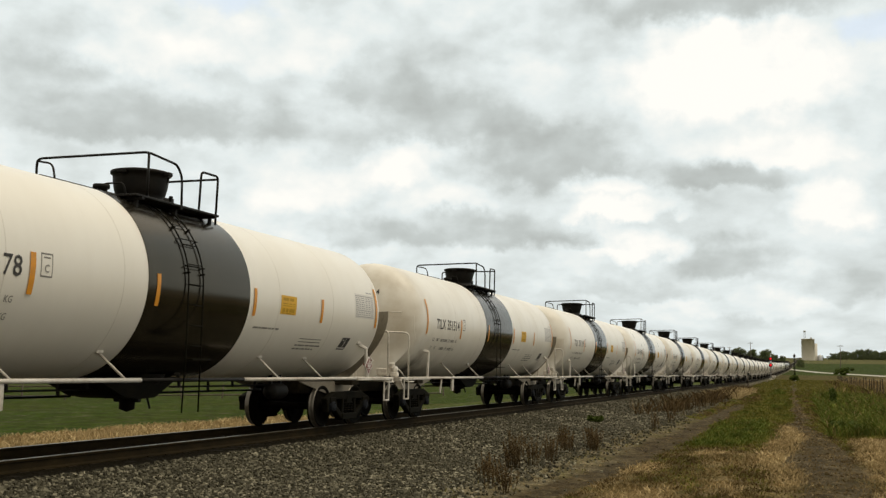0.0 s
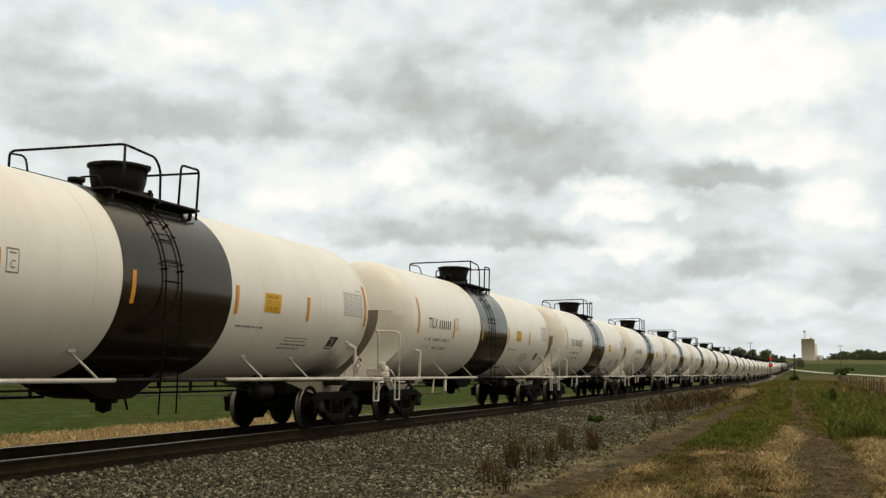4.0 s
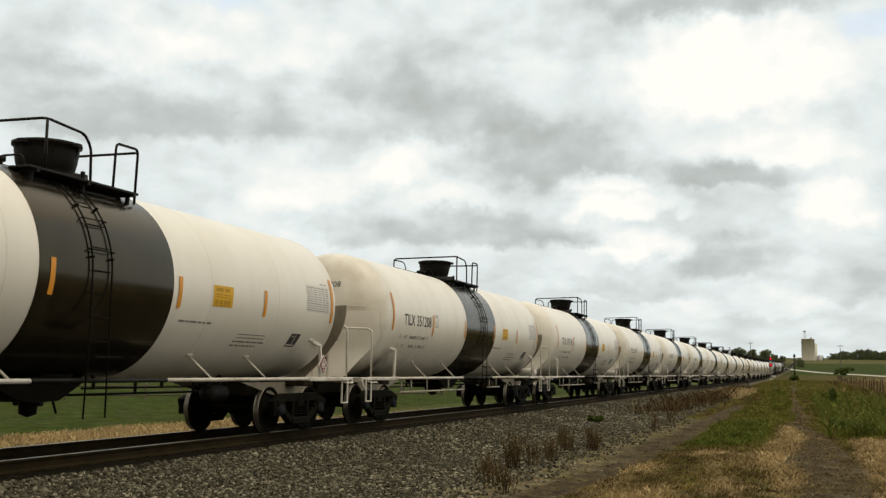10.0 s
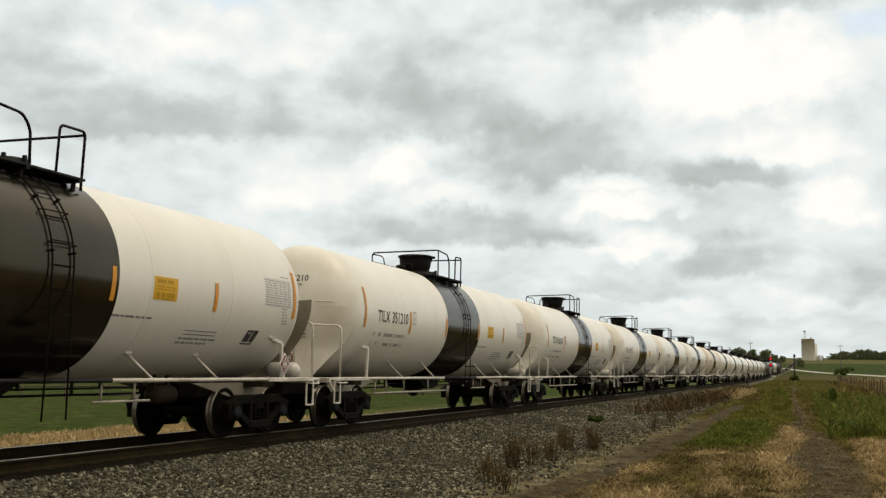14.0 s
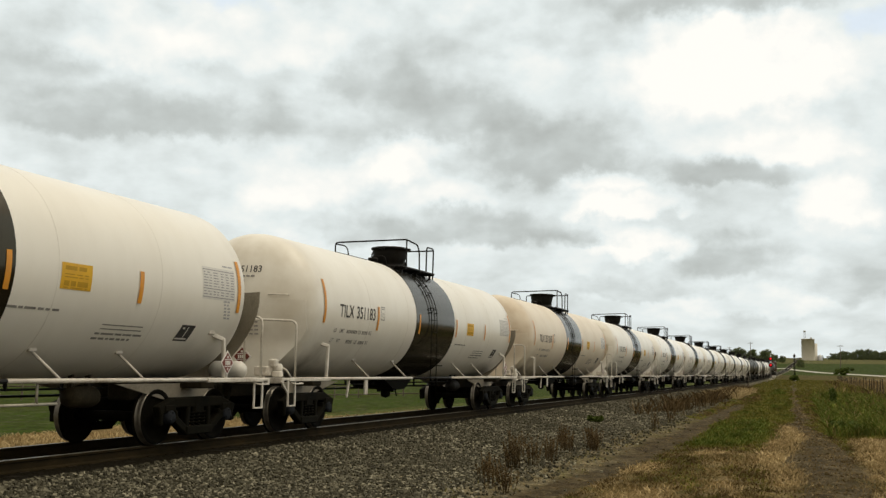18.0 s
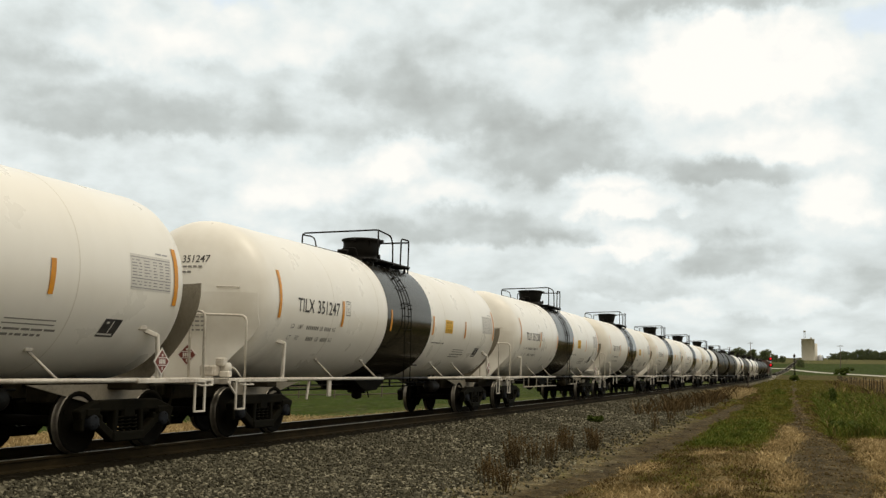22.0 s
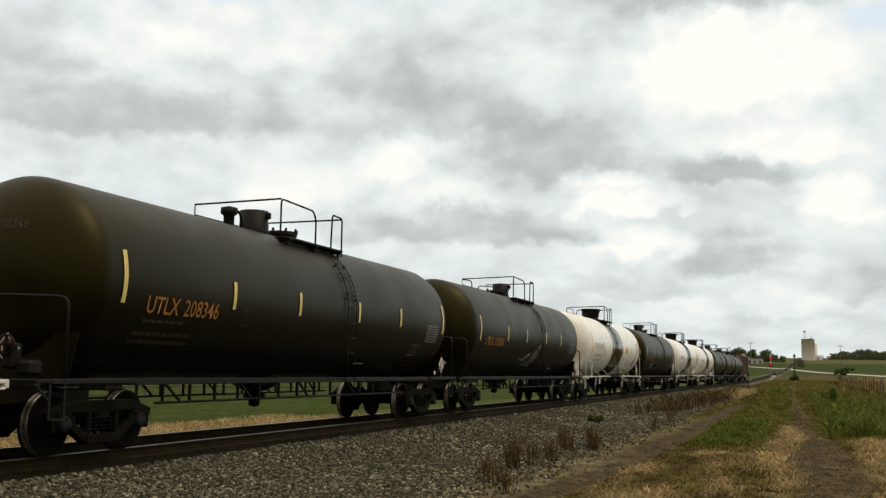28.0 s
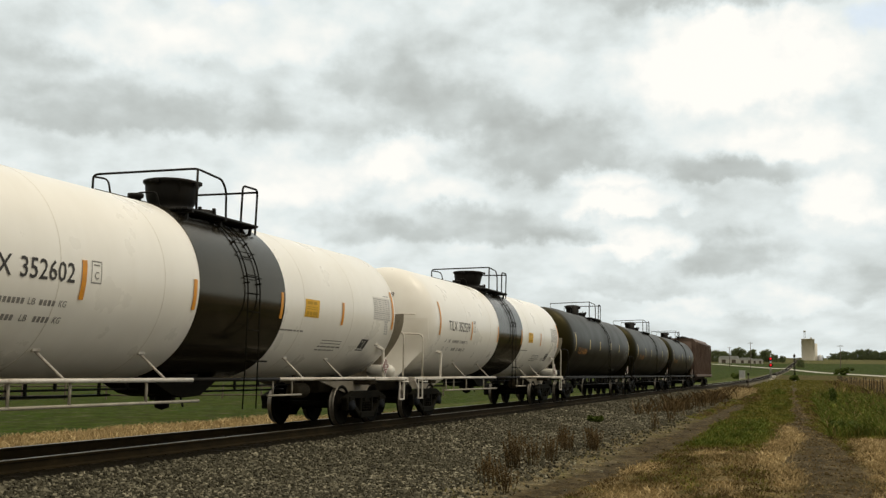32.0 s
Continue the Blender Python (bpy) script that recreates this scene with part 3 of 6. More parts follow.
    tone = mul(t, tone, 0.68, "ADD")
    tone = mul(t, tone, mul(t, ramp_of(t, sep.outputs[1], 7.0, 1.5), 0.07), "SUBTRACT")    # greyer towards the horizon
    ramp = t.nodes.new("ShaderNodeValToRGB")
    e = ramp.color_ramp.elements
    e[0].position, e[0].color = 0.10, (0.376, 0.43, 0.470, 1)
    e[1].position, e[1].color = 0.97, (0.94, 1.0, 1.085, 1)
    k = e.new(0.42)
    k.color = (0.522, 0.608, 0.678, 1)
    k = e.new(0.70)
    k.color = (0.735, 0.858, 0.975, 1)
    link(t, tone, ramp.inputs[0])
    blue = None                                  # small gaps of blue between the clouds
    for az, el, ra, re in ((-12.3, 19.6, 2.6, 0.9), (22.8, 17.6, 1.6, 0.9)):
        dx = mul(t, mul(t, wsep.outputs[0], az, "SUBTRACT"), 1 / ra)
        dy = mul(t, mul(t, wsep.outputs[1], el, "SUBTRACT"), 1 / re)
        far = mul(t, mul(t, dx, dx), mul(t, dy, dy), "ADD")
        near = ramp_of(t, far, 1.4, 0.2)
        blue = near if blue is None else mul(t, blue, near, "MAXIMUM")
    link(t, mixer(t, mul(t, blue, 0.6), ramp.outputs[0], (0.66, 0.83, 1.12)), em.inputs[0])
    em.inputs[1].default_value = 1.0
    me.materials.append(m)
    return tagged(new("sky_backdrop", me), "broken grey and white cloud layer", "sky", kind="structure")


# bearing from the view's middle, elevation, half width, half height (degrees), lightness
GREY_CLOUDS = (
    (15.0, 19.6, 6.0, 1.7, -1.15), (-3.8, 15.2, 3.2, 1.9, -0.75), (0.6, 13.2, 4.6, 1.5, -0.85), (6.2, 11.2, 4.2, 1.9, -1.1),
    (-16.0, 12.6, 9.0, 1.3, -0.85), (-21.0, 14.4, 4.0, 1.2, -0.5), (15.2, 10.3, 4.0, 0.8, -0.95), (2.6, 7.5, 5.6, 0.9, -0.75),
    (7.2, 7.0, 3.0, 0.6, -0.6), (15.4, 5.9, 2.6, 1.0, -0.75), (-4.2, 7.3, 2.4, 0.9, -0.5), (21.4, 4.3, 3.0, 0.9, -0.5),
    (10.5, 4.2, 4.0, 0.6, -0.45), (3.0, 17.3, 5.0, 1.0, -0.25))
WHITE_CLOUDS = (
    (15.6, 15.2, 5.6, 2.6, 1.4), (-2.6, 10.9, 2.2, 1.3, 0.85), (-7.6, 9.4, 2.8, 1.4, 0.65), (8.8, 10.1, 2.6, 0.6, 0.8),
    (9.8, 8.6, 3.2, 0.8, 0.95), (10.4, 6.5, 2.4, 0.8, 0.9), (-8.6, 16.6, 6.0, 1.6, 0.5), (20.6, 8.4, 2.2, 1.2, 0.9),
    (18.5, 11.6, 4.4, 0.9, 0.6), (16.6, 3.6, 4.4, 0.8, 0.5), (-16.5, 16.2, 4.0, 1.4, 0.5), (0.4, 9.2, 2.6, 0.8, 0.45))
CLOUDS = GREY_CLOUDS + WHITE_CLOUDS
sky_backdrop = build_sky()

# ======================= railway track =======================
def along_track():
    ys = list(np.arange(-60, 150, 15.0)) + list(np.arange(150, 420, 12.0)) + list(np.arange(420, 3000, 90.0))
    return [float(y) for y in ys]


def build_track():
    ys = along_track()
    # ballast bed
    prof = BED
    verts, faces = [], []
    n = len(prof)
    for y in ys:
        slim = smooth_step(100, 165, y)          # turf closes in on the bed further along
        verts += [(TRACK_X + a - (0.30 * slim * (a - 1.62) if a > 2 else 0), y, z - (0.16 * slim if a > 2 else 0) + rise(y)) for a, z in prof]
    for i in range(len(ys) - 1):
        faces += [(i * n + j, i * n + j + 1, (i + 1) * n + j + 1, (i + 1) * n + j) for j in range(n - 1)]
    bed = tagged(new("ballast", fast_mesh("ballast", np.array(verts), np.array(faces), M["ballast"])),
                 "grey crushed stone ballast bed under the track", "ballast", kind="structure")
    track = tagged(new("railway_track"), "rusty steel rails on dark timber ties", "railway track", kind="structure")
    # rail section: foot, web, head
    sec = [(-0.07, -0.18), (0.07, -0.18), (0.07, -0.165), (0.012, -0.14), (0.012, -0.05), (0.036, -0.035), (0.036, -0.006), (0.028, 0.0),
           (-0.028, 0.0), (-0.036, -0.006), (-0.036, -0.035), (-0.012, -0.05), (-0.012, -0.14), (-0.07, -0.165)]
    for side in (1, -1):
        s = Shape()
        m = len(sec)
        for y in ys:
            s.v += [(TRACK_X + side * 0.755 + a, y, z + rise(y)) for a, z in sec]
        for i in range(len(ys) - 1):
            for j in range(m):
                j2 = (j + 1) % m
                s.face([i * m + j, i * m + j2, (i + 1) * m + j2, (i + 1) * m + j], False, 1 if j in (6, 7, 8) else 0)
        part("rail", s, [M["rust"], M["railhead"]], track, "rusty rail with a polished running surface")
    return track


railway_track = build_track()


# ======================= tank cars =======================
TR, TZ = 1.52, 2.58            # tank radius, height of its axis over the rails
SEAMS = (-4.75, -2.29, 2.58, 5.0)
CYL, HEAD = 7.43, 0.78         # half length of the straight shell, depth of the heads


def on_tank(u, z, lift=0.0):
    """A place on the side of the tank that faces the footpath."""
    dz = z - TZ
    return (math.sqrt(max(0.0, (TR + lift) ** 2 - dz * dz)), u, z)


def decal(shape, u0, u1, z0, z1, lift=0.006, n=6, mi=0, slant=0.0):
    """A thin sheet that lies on the curve of the tank; z0 and z1 are measured along the plumb line."""
    lift *= 0.45
    o = len(shape.v)
    for i in range(n + 1):
        z = z0 + (z1 - z0) * i / n
        x, _, _ = on_tank(0, z, lift)
        sh = slant * (z - z0)
        shape.v += [(x, u0 + sh, z), (x, u1 + sh, z)]
    for i in range(n):
        a = o + 2 * i
        shape.face([a, a + 1, a + 3, a + 2], True, mi)
    # the sheet's edge, down to the shell
    for a, b in ((0, 1), (2 * n, 2 * n + 1)):
        k = len(shape.v)
        pa, pb = shape.v[o + a], shape.v[o + b]
        shape.v += [pa, pb, (pb[0] - lift - 0.002, pb[1], pb[2]), (pa[0] - lift - 0.002, pa[1], pa[2])]
        shape.face([k, k + 1, k + 2, k + 3], False, mi)
    return shape


def words_mesh(name, text, size, u0, zc, mat, width=None, flat_x=None, slant=0.0):
    """Lettering laid on the tank's side, or on an upright plane facing the other way along the track."""
    cu = bpy.data.curves.new(name, "FONT")
    cu.body, cu.size, cu.align_y = text, size, "CENTER"
    cu.resolution_u = 2
    cu.offset, cu.space_word = 0.003 * size / 0.4, 1.4
    ob = bpy.data.objects.new(name, cu)
    me = bpy.data.meshes.new_from_object(ob)
    bpy.data.objects.remove(ob)
    xs = [v.co.x for v in me.vertices]
    sc = 1.0 if width is None else width / (max(xs) - min(xs))
    for v in me.vertices:
        z = zc + v.co.y
        u = u0 + (v.co.x - min(xs)) * sc
        x, y, z = on_tank(u + slant * v.co.y, z, 0.007)
        v.co = (x, y, z)
    me.materials.clear()
    me.materials.append(mat)
    return me


def head_u(x, dz):
    """Where the front head stands at a place across it."""
    return -CYL - HEAD * math.sqrt(max(0.0, 1 - (x * x + dz * dz) / TR ** 2))


def head_words(text, size, width, x0, zc, mat):
    """Lettering on the front head of a tank."""
    me = words_mesh("head_number", text, size, x0, TZ, mat, width)
    for v in me.vertices:
        x, z = v.co.y, zc + v.co.z - TZ
        v.co = (x, head_u(x, z - TZ) - 0.008, z)
    return me


def bars(shape, u0, u1, z, h, cuts, lift=0.006):
    """A line of writing too small to read: short bars."""
    rnd = random.Random(int(abs(u0 * 100 + z * 1000)))
    u = u0
    while u < u1 - 0.02:
        w = min(u1 - u, rnd.uniform(0.06, cuts))
        decal(shape, u, u + w, z - h / 2, z + h / 2, lift, 1 if h < 0.08 else 5)
        u += w + rnd.uniform(0.02, 0.05)
    return shape


def make_wheelset():
    s = Shape()
    prof = [(0.10, -0.09), (0.13, -0.07), (0.13, -0.04), (0.24, -0.015), (0.36, -0.02), (0.39, -0.065), (0.452, -0.065),
            (0.457, -0.02), (0.462, 0.045), (0.487, 0.055), (0.485, 0.075), (0.455, 0.082), (0.39, 0.075), (0.36, 0.02), (0.24, 0.02), (0.13, 0.05), (0.10, 0.06)]
    mis = [0] * 16
    mis[6] = mis[7] = 1
    for side in (1, -1):
        s.lathe([(r, -side * a) for r, a in prof], "x", (side * 0.775, 0, 0), 24, mis=mis)
        s.box((side * 0.80, 0.30, 0.0), (0.02, 0.05, 0.05))      # raised foundry mark on the plate
    s.tube([(-1.02, 0, 0), (1.02, 0, 0)], 0.082, 12)
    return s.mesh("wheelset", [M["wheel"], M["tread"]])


def make_side_frame(side):
    """Cast truck side: arched top, two windows, spring pocket and pedestal ends."""
    s = Shape()
    x, w = side * 1.02, 0.15
    B = lambda p, q, h, ww=w: s.beam((x, p[0], p[1]), (x, q[0], q[1]), ww, h, 0, 0.02)
    B((-1.18, 0.56), (-0.72, 0.70), 0.15)
    B((1.18, 0.56), (0.72, 0.70), 0.15)
    B((-0.76, 0.69), (0.76, 0.69), 0.17)
    B((-0.92, 0.56), (-0.36, 0.22), 0.14)
    B((0.92, 0.56), (0.36, 0.22), 0.14)
    B((-0.40, 0.22), (0.40, 0.22), 0.15, 0.2)
    B((-0.34, 0.24), (-0.31, 0.66), 0.11)
    B((0.34, 0.24), (0.31, 0.66), 0.11)
    for e in (-1, 1):
        s.box((x, e * 0.89, 0.60), (0.19, 0.36, 0.16), None, 0, 0.04)
        s.box((x, e * 1.10, 0.46), (0.15, 0.09, 0.26), None, 0, 0.02)
        s.box((x, e * 0.68, 0.45), (0.15, 0.08, 0.22), None, 0, 0.02)
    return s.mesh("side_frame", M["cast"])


def make_spring(side):
    s = Shape()
    path = []
    for i in range(28):
        w = i / 27 * 2 * math.pi * 4.5
        path.append((side * 1.03 + 0.065 * math.cos(w), 0.065 * math.sin(w), 0.30 + 0.24 * i / 27))
    return s.tube(path, 0.016, 4).mesh("spring", M["cast"])


def make_bolster():
    s = Shape()
    s.box((0, 0, 0.60), (2.2, 0.34, 0.24), None, 0, 0.04)
    s.lathe([(0.0, 0.80), (0.2, 0.80), (0.2, 0.70)], "z", (0, 0, 0), 16)
    for e in (-1, 1):                            # brake beams and shoes inside the wheels
        s.box((0, e * 0.36, 0.42), (1.5, 0.07, 0.09), None, 0, 0.015)
        for sd in (-1, 1):
            s.box((sd * 0.76, e * 0.40, 0.44), (0.09, 0.09, 0.32), None, 0, 0.02)
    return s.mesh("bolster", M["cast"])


def make_cap(side, e):
    s = Shape()
    s.lathe([(0.0, side * 1.155), (0.06, side * 1.155), (0.075, side * 1.145), (0.10, side * 1.14), (0.112, side * 1.12), (0.112, side * 1.02)], "x", (0, e * 0.89, 0.457), 16)
    for k in range(3):
        w = math.radians(90 + 120 * k)
        s.lathe([(0.0, side * 1.165), (0.018, side * 1.165), (0.018, side * 1.14)], "x", (0, e * 0.89 + 0.075 * math.cos(w), 0.457 + 0.075 * math.sin(w)), 6)
    return s.mesh("bearing_cap", M["cap"])


TRUCK_MESHES = {"wheelset": make_wheelset(), "bolster": make_bolster()}
for _side in (1, -1):
    TRUCK_MESHES["frame", _side] = make_side_frame(_side)
    TRUCK_MESHES["spring", _side] = make_spring(_side)
    for _e in (-1, 1):
        TRUCK_MESHES["cap", _side, _e] = make_cap(_side, _e)


def put_truck(car, u):
    """A two-axle truck under a car."""
    truck = part("truck", TRUCK_MESHES["bolster"], None, car, "grimy cast steel two-axle truck")
    truck.location = (0, u, 0)
    for side in (1, -1):
        part("side_frame", TRUCK_MESHES["frame", side], None, truck)
        for dy in (-0.17, 0.0, 0.17):
            part("spring", TRUCK_MESHES["spring", side], None, truck).location = (0, dy, 0)
        for e in (-1, 1):
            part("bearing_cap", TRUCK_MESHES["cap", side, e], None, truck, "dusty blue bearing cap")
    for e in (-1, 1):
        w = part("wheelset", TRUCK_MESHES["wheelset"], None, truck, "steel wheels with a worn bright rim on an axle")
        w.matrix_parent_inverse = Matrix.Translation((0, e * 0.89, 0.457))
        w.rotation_mode = "QUATERNION"
    return truck


def tank_shell(mat):
    s = Shape()
    prof = [(0.0, -CYL - HEAD)]
    for i in range(1, 13):
        w = math.pi / 2 * i / 12
        prof.append((TR * math.sin(w), -CYL - HEAD * math.cos(w)))
    prof += [(TR, u) for u in SEAMS]
    for i in range(12, 0, -1):
        w = math.pi / 2 * i / 12
        prof.append((TR * math.sin(w), CYL + HEAD * math.cos(w)))
    prof.append((0.0, CYL + HEAD))
    s.lathe(prof, "y", (0, 0, TZ), 72)
    return s.mesh("tank", mat)


def coupler(car, e, mat):
    s = Shape()
    s.box((0, e * 8.45, 0.86), (0.2, 1.0, 0.2), None, 0, 0.03)
    s.box((0.03, e * 8.93, 0.86), (0.3, 0.22, 0.3), None, 0, 0.07)
    s.box((-0.12, e * 9.0, 0.86), (0.1, 0.2, 0.26), None, 0, 0.03)
    path = [(0.25, e * 8.7, 0.9), (0.27, e * 8.85, 0.6), (0.2, e * 9.0, 0.52)]
    s.tube(arc_path(path, 0.12), 0.025, 6)
    part("coupler", s, mat, car, "grimy knuckle coupler with air hose")


def end_sill(car, e, mat):
    """Stub sill, end deck and steps at one end of a car."""
    s = Shape()
    s.box((0, e * 8.45, 1.065), (2.84, 0.62, 0.05), None, 0, 0.01)
    s.box((0, e * 8.75, 1.04), (2.84, 0.08, 0.11), None, 0, 0.01)
    part("end_platform", s, mat, car)
    s = Shape()
    s.box((0, e * 7.4, 0.88), (0.42, 2.6, 0.34), None, 0, 0.02)
    part("stub_sill", s, M["shadowed"], car)
    s = Shape()
    s.box((0, e * 6.9, 1.0), (2.5, 0.42, 0.16), None, 0, 0.02)
    part("body_bolster", s, M["shadowed"], car)
    for side in (1, -1):
        x = side * 1.40
        st = Shape()
        uu = 8.38 if e > 0 else 8.36
        a, b = e * (uu - 0.15), e * (uu + 0.15)
        st.beam((x, a, 1.04), (x, a, 0.54), 0.03, 0.05, 0, 0.006)
        st.beam((x, b, 1.04), (x, b, 0.54), 0.03, 0.05, 0, 0.006)
        st.beam((x, a, 0.55), (x, b, 0.55), 0.05, 0.03, 0, 0.006)
        if e < 0:                                # brace from the deck to the front leg
            st.beam((x, b - 0.30, 1.03), (x, b, 0.80), 0.03, 0.04, 0, 0.006)
        part("sill_step", st, mat, car)
        h = Shape()
        uh = e * (8.45 if e > 0 else 8.22)
        h.tube(arc_path([(side * 0.42, uh + e * 0.3, 1.08), (side * 0.42, uh + e * 0.3, 2.24), (x, uh, 2.22), (x, uh, 1.06)], 0.14), 0.024, 8)
        part("end_handrail", h, mat, car)
        h = Shape()
        h.box((x, e * 7.55, 1.06), (0.06, 1.9, 0.075), None, 0, 0.012)
        h.tube(arc_path([(x, uh - 0.2, 1.0), (x + side * 0.09, uh - 0.2, 0.98), (x + side * 0.09, uh + 0.2, 0.98), (x, uh + 0.2, 1.0)], 0.04), 0.014, 6)
        part("corner_sill", h, mat, car)


def make_ladder(u, mat, top_z=3.95):
    """Side ladder: stringers follow the tank, then hang plumb below it."""
    s = Shape()
    for du in (-0.22, 0.22):
        path = []
        for i in range(13):
            w = radians(62 - 62 * i / 12)
            path.append(((TR + 0.04) * math.cos(w), u + du, TZ + (TR + 0.04) * math.sin(w)))
        path += [(TR + 0.04, u + du, 1.6), (TR + 0.02, u + du * 1.1, 0.55)]
        s.tube(path, 0.013, 6)
        for w in (8, 38):                        # stand-off brackets
            c, k = math.cos(radians(w)), math.sin(radians(w))
            s.beam((TR * c - 0.02, u + du, TZ + TR * k), ((TR + 0.07) * c, u + du, TZ + (TR + 0.07) * k), 0.04, 0.025)
    for z in np.arange(1.62, 3.9, 0.33):
        dz = z - TZ
        x = math.sqrt(max(0.1, (TR + 0.04) ** 2 - dz * dz)) if dz > 0 else TR + 0.04
        s.tube([(x, u - 0.22, z), (x, u + 0.22, z)], 0.009, 6)
    s.box((TR + 0.08, u + 0.08, 1.40), (0.16, 0.56, 0.03), None, 0, 0.006)      # foot tread
    for z in (2.9, 3.35):                        # side hoops
        x = math.sqrt((TR + 0.05) ** 2 - (z - TZ) ** 2)
        s.tube(arc_path([(x - 0.06, u - 0.26, z), (x + 0.03, u - 0.26, z), (x + 0.03, u + 0.26, z), (x - 0.06, u + 0.26, z)], 0.03), 0.009, 5)
    return s.mesh("ladder", mat)


def top_works_white(car, du, db):
    """Walkway, guard rails, valve bonnet and manway on the crown."""
    iron = M["iron"]
    s = Shape()
    s.lathe([(0.0, 4.05), (0.50, 4.05), (0.50, 4.11), (0.40, 4.14), (0.38, 4.18), (0.425, 4.24), (0.455, 4.36), (0.475, 4.50), (0.48, 4.58), (0.52, 4.60), (0.52, 4.645), (0.46, 4.66), (0.0, 4.68)], "z", (0.0, db, 0), 32)
    s.box((0.54, db, 4.59), (0.14, 0.12, 0.07), None, 0, 0.01)
    s.box((0.0, db - 0.54, 4.59), (0.12, 0.14, 0.07), None, 0, 0.01)
    s.box((0.0, db + 0.54, 4.59), (0.12, 0.14, 0.07), None, 0, 0.01)
    for w in (20, 75, 130):
        c, k = math.cos(math.radians(w - 60)), math.sin(math.radians(w - 60))
        s.beam((0.37 * c, db + 0.37 * k, 4.20), (0.485 * c, db + 0.485 * k, 4.57), 0.03, 0.05)
    bonnet = part("valve_bonnet", s, iron, car, "black round valve housing")
    s = Shape()
    s.lathe([(0.0, 4.26), (0.27, 4.26), (0.30, 4.23), (0.30, 4.06)], "z", (0.0, 1.05 + du, 0), 20)
    for k in range(6):
        w = math.radians(60 * k)
        s.box((0.30 * math.cos(w), 1.05 + du + 0.30 * math.sin(w), 4.24), (0.06, 0.06, 0.12), None, 0, 0.01)
    part("manway", s, iron, car)
    for sd in (1, -1):                           # narrow walkways either side of the crown
        s = Shape()
        for i in range(3):
            s.box((sd * (0.68 + 0.13 * i), 0.30 + du, 3.985), (0.11, 2.5, 0.04), None, 0, 0.008)
        for u in (-0.8, 0.30, 1.4):
            s.beam((sd * 0.5, u + du, 3.95), (sd * 1.02, u + du, 3.95), 0.06, 0.05)
            s.beam((sd * 0.90, u + du, 3.95), (sd * 0.88, u + du, 3.76), 0.05, 0.05)
        part("walkway", s, iron, car)
    r = 0.021
    s = Shape()                                  # front rail, across the car
    s.tube(arc_path([(-0.98, -0.93 + du, 3.98), (-0.98, -0.93 + du, 4.66), (0.95, -0.63 + du, 4.73), (0.95, 0.22 + du, 4.68), (0.95, 0.38 + du, 4.50), (0.95, 0.40 + du, 3.96)], 0.10), r, 8)
    s.tube([(0.95, -0.60 + du, 4.72), (0.95, -0.60 + du, 3.96)], r, 8)
    s.tube(arc_path([(-0.98, -0.93 + du, 4.62), (-0.62, -0.98 + du, 4.55), (-0.50, -1.0 + du, 4.06)], 0.12), r * 0.85, 6)
    part("guard_rail", s, iron, car)
    s = Shape()                                  # rear rail
    s.tube(arc_path([(0.95, 1.50 + du, 3.82), (0.95, 1.54 + du, 4.71), (0.95, 0.98 + du, 4.70), (0.95, 0.94 + du, 3.96)], 0.09), r, 8)
    s.tube(arc_path([(0.95, 1.54 + du, 4.66), (-0.95, 1.54 + du, 4.66), (-0.95, 1.54 + du, 3.92)], 0.08), r, 8)
    s.tube([(-0.98, -0.85 + du, 4.40), (-0.95, 1.54 + du, 4.40)], r * 0.9, 8)
    part("guard_rail", s, iron, car)
    s = Shape()                                  # small loop beside the bonnet
    s.tube(arc_path([(-0.25, db - 0.75, 4.05), (-0.25, db - 0.72, 4.34), (0.12, db - 0.66, 4.36), (0.18, db - 0.62, 4.05)], 0.09), 0.018, 6)
    part("grab_loop", s, iron, car)
    s = Shape()                                  # vent pipe and small valve ahead of the bonnet
    s.lathe([(0.10, 4.04), (0.10, 4.20), (0.14, 4.22), (0.14, 4.28), (0.0, 4.30)], "z", (-0.1, db - 0.95, 0), 12)
    s.box((-0.1, db - 0.8, 4.14), (0.1, 0.3, 0.08), None, 0, 0.02)
    part("vent_valve", s, iron, car)


def placard(parent, centre, facing, label="red and white diamond hazard placard"):
    """A diamond placard; facing is 'x' (out to the side) or 'y' (towards the car's front)."""
    def diamond(r, d0, d1):
        s = Shape()
        c = centre
        if facing == "x":
            out = [(c[1], c[2] + r), (c[1] + r, c[2]), (c[1], c[2] - r), (c[1] - r, c[2])]
            return s.prism(out, "x", c[0] + d0, c[0] + d1)
        out = [(c[0], c[2] + r), (c[0] + r, c[2]), (c[0], c[2] - r), (c[0] - r, c[2])]
        return s.prism(out, "y", c[1] - d1, c[1] - d0)
    card = part("hazard_placard", diamond(0.215, 0.0, 0.012), M["card"], parent, label)
    part("red_field", diamond(0.178, 0.012, 0.018), M["red"], card)
    c = centre

    def strip(dy, dz, w, h):
        s = Shape()
        sz = (0.006, w, h) if facing == "x" else (w, 0.006, h)
        o = (c[0] + 0.021, c[1] + dy, c[2] + dz) if facing == "x" else (c[0] + dy, c[1] - 0.021, c[2] + dz)
        return s.box(o, sz)
    for dz in (-0.058, 0.058):
        part("white_rule", strip(0, dz, 0.21, 0.014), M["card"], card)
    for dy in (-0.066, -0.022, 0.022, 0.066):
        part("number_bar", strip(dy, 0.0, 0.028, 0.07), M["card"], card)
    part("class_mark", strip(0, -0.105, 0.022, 0.045), M["card"], card)
    part("flame_mark", strip(0, 0.098, 0.036, 0.04), M["card"], card)


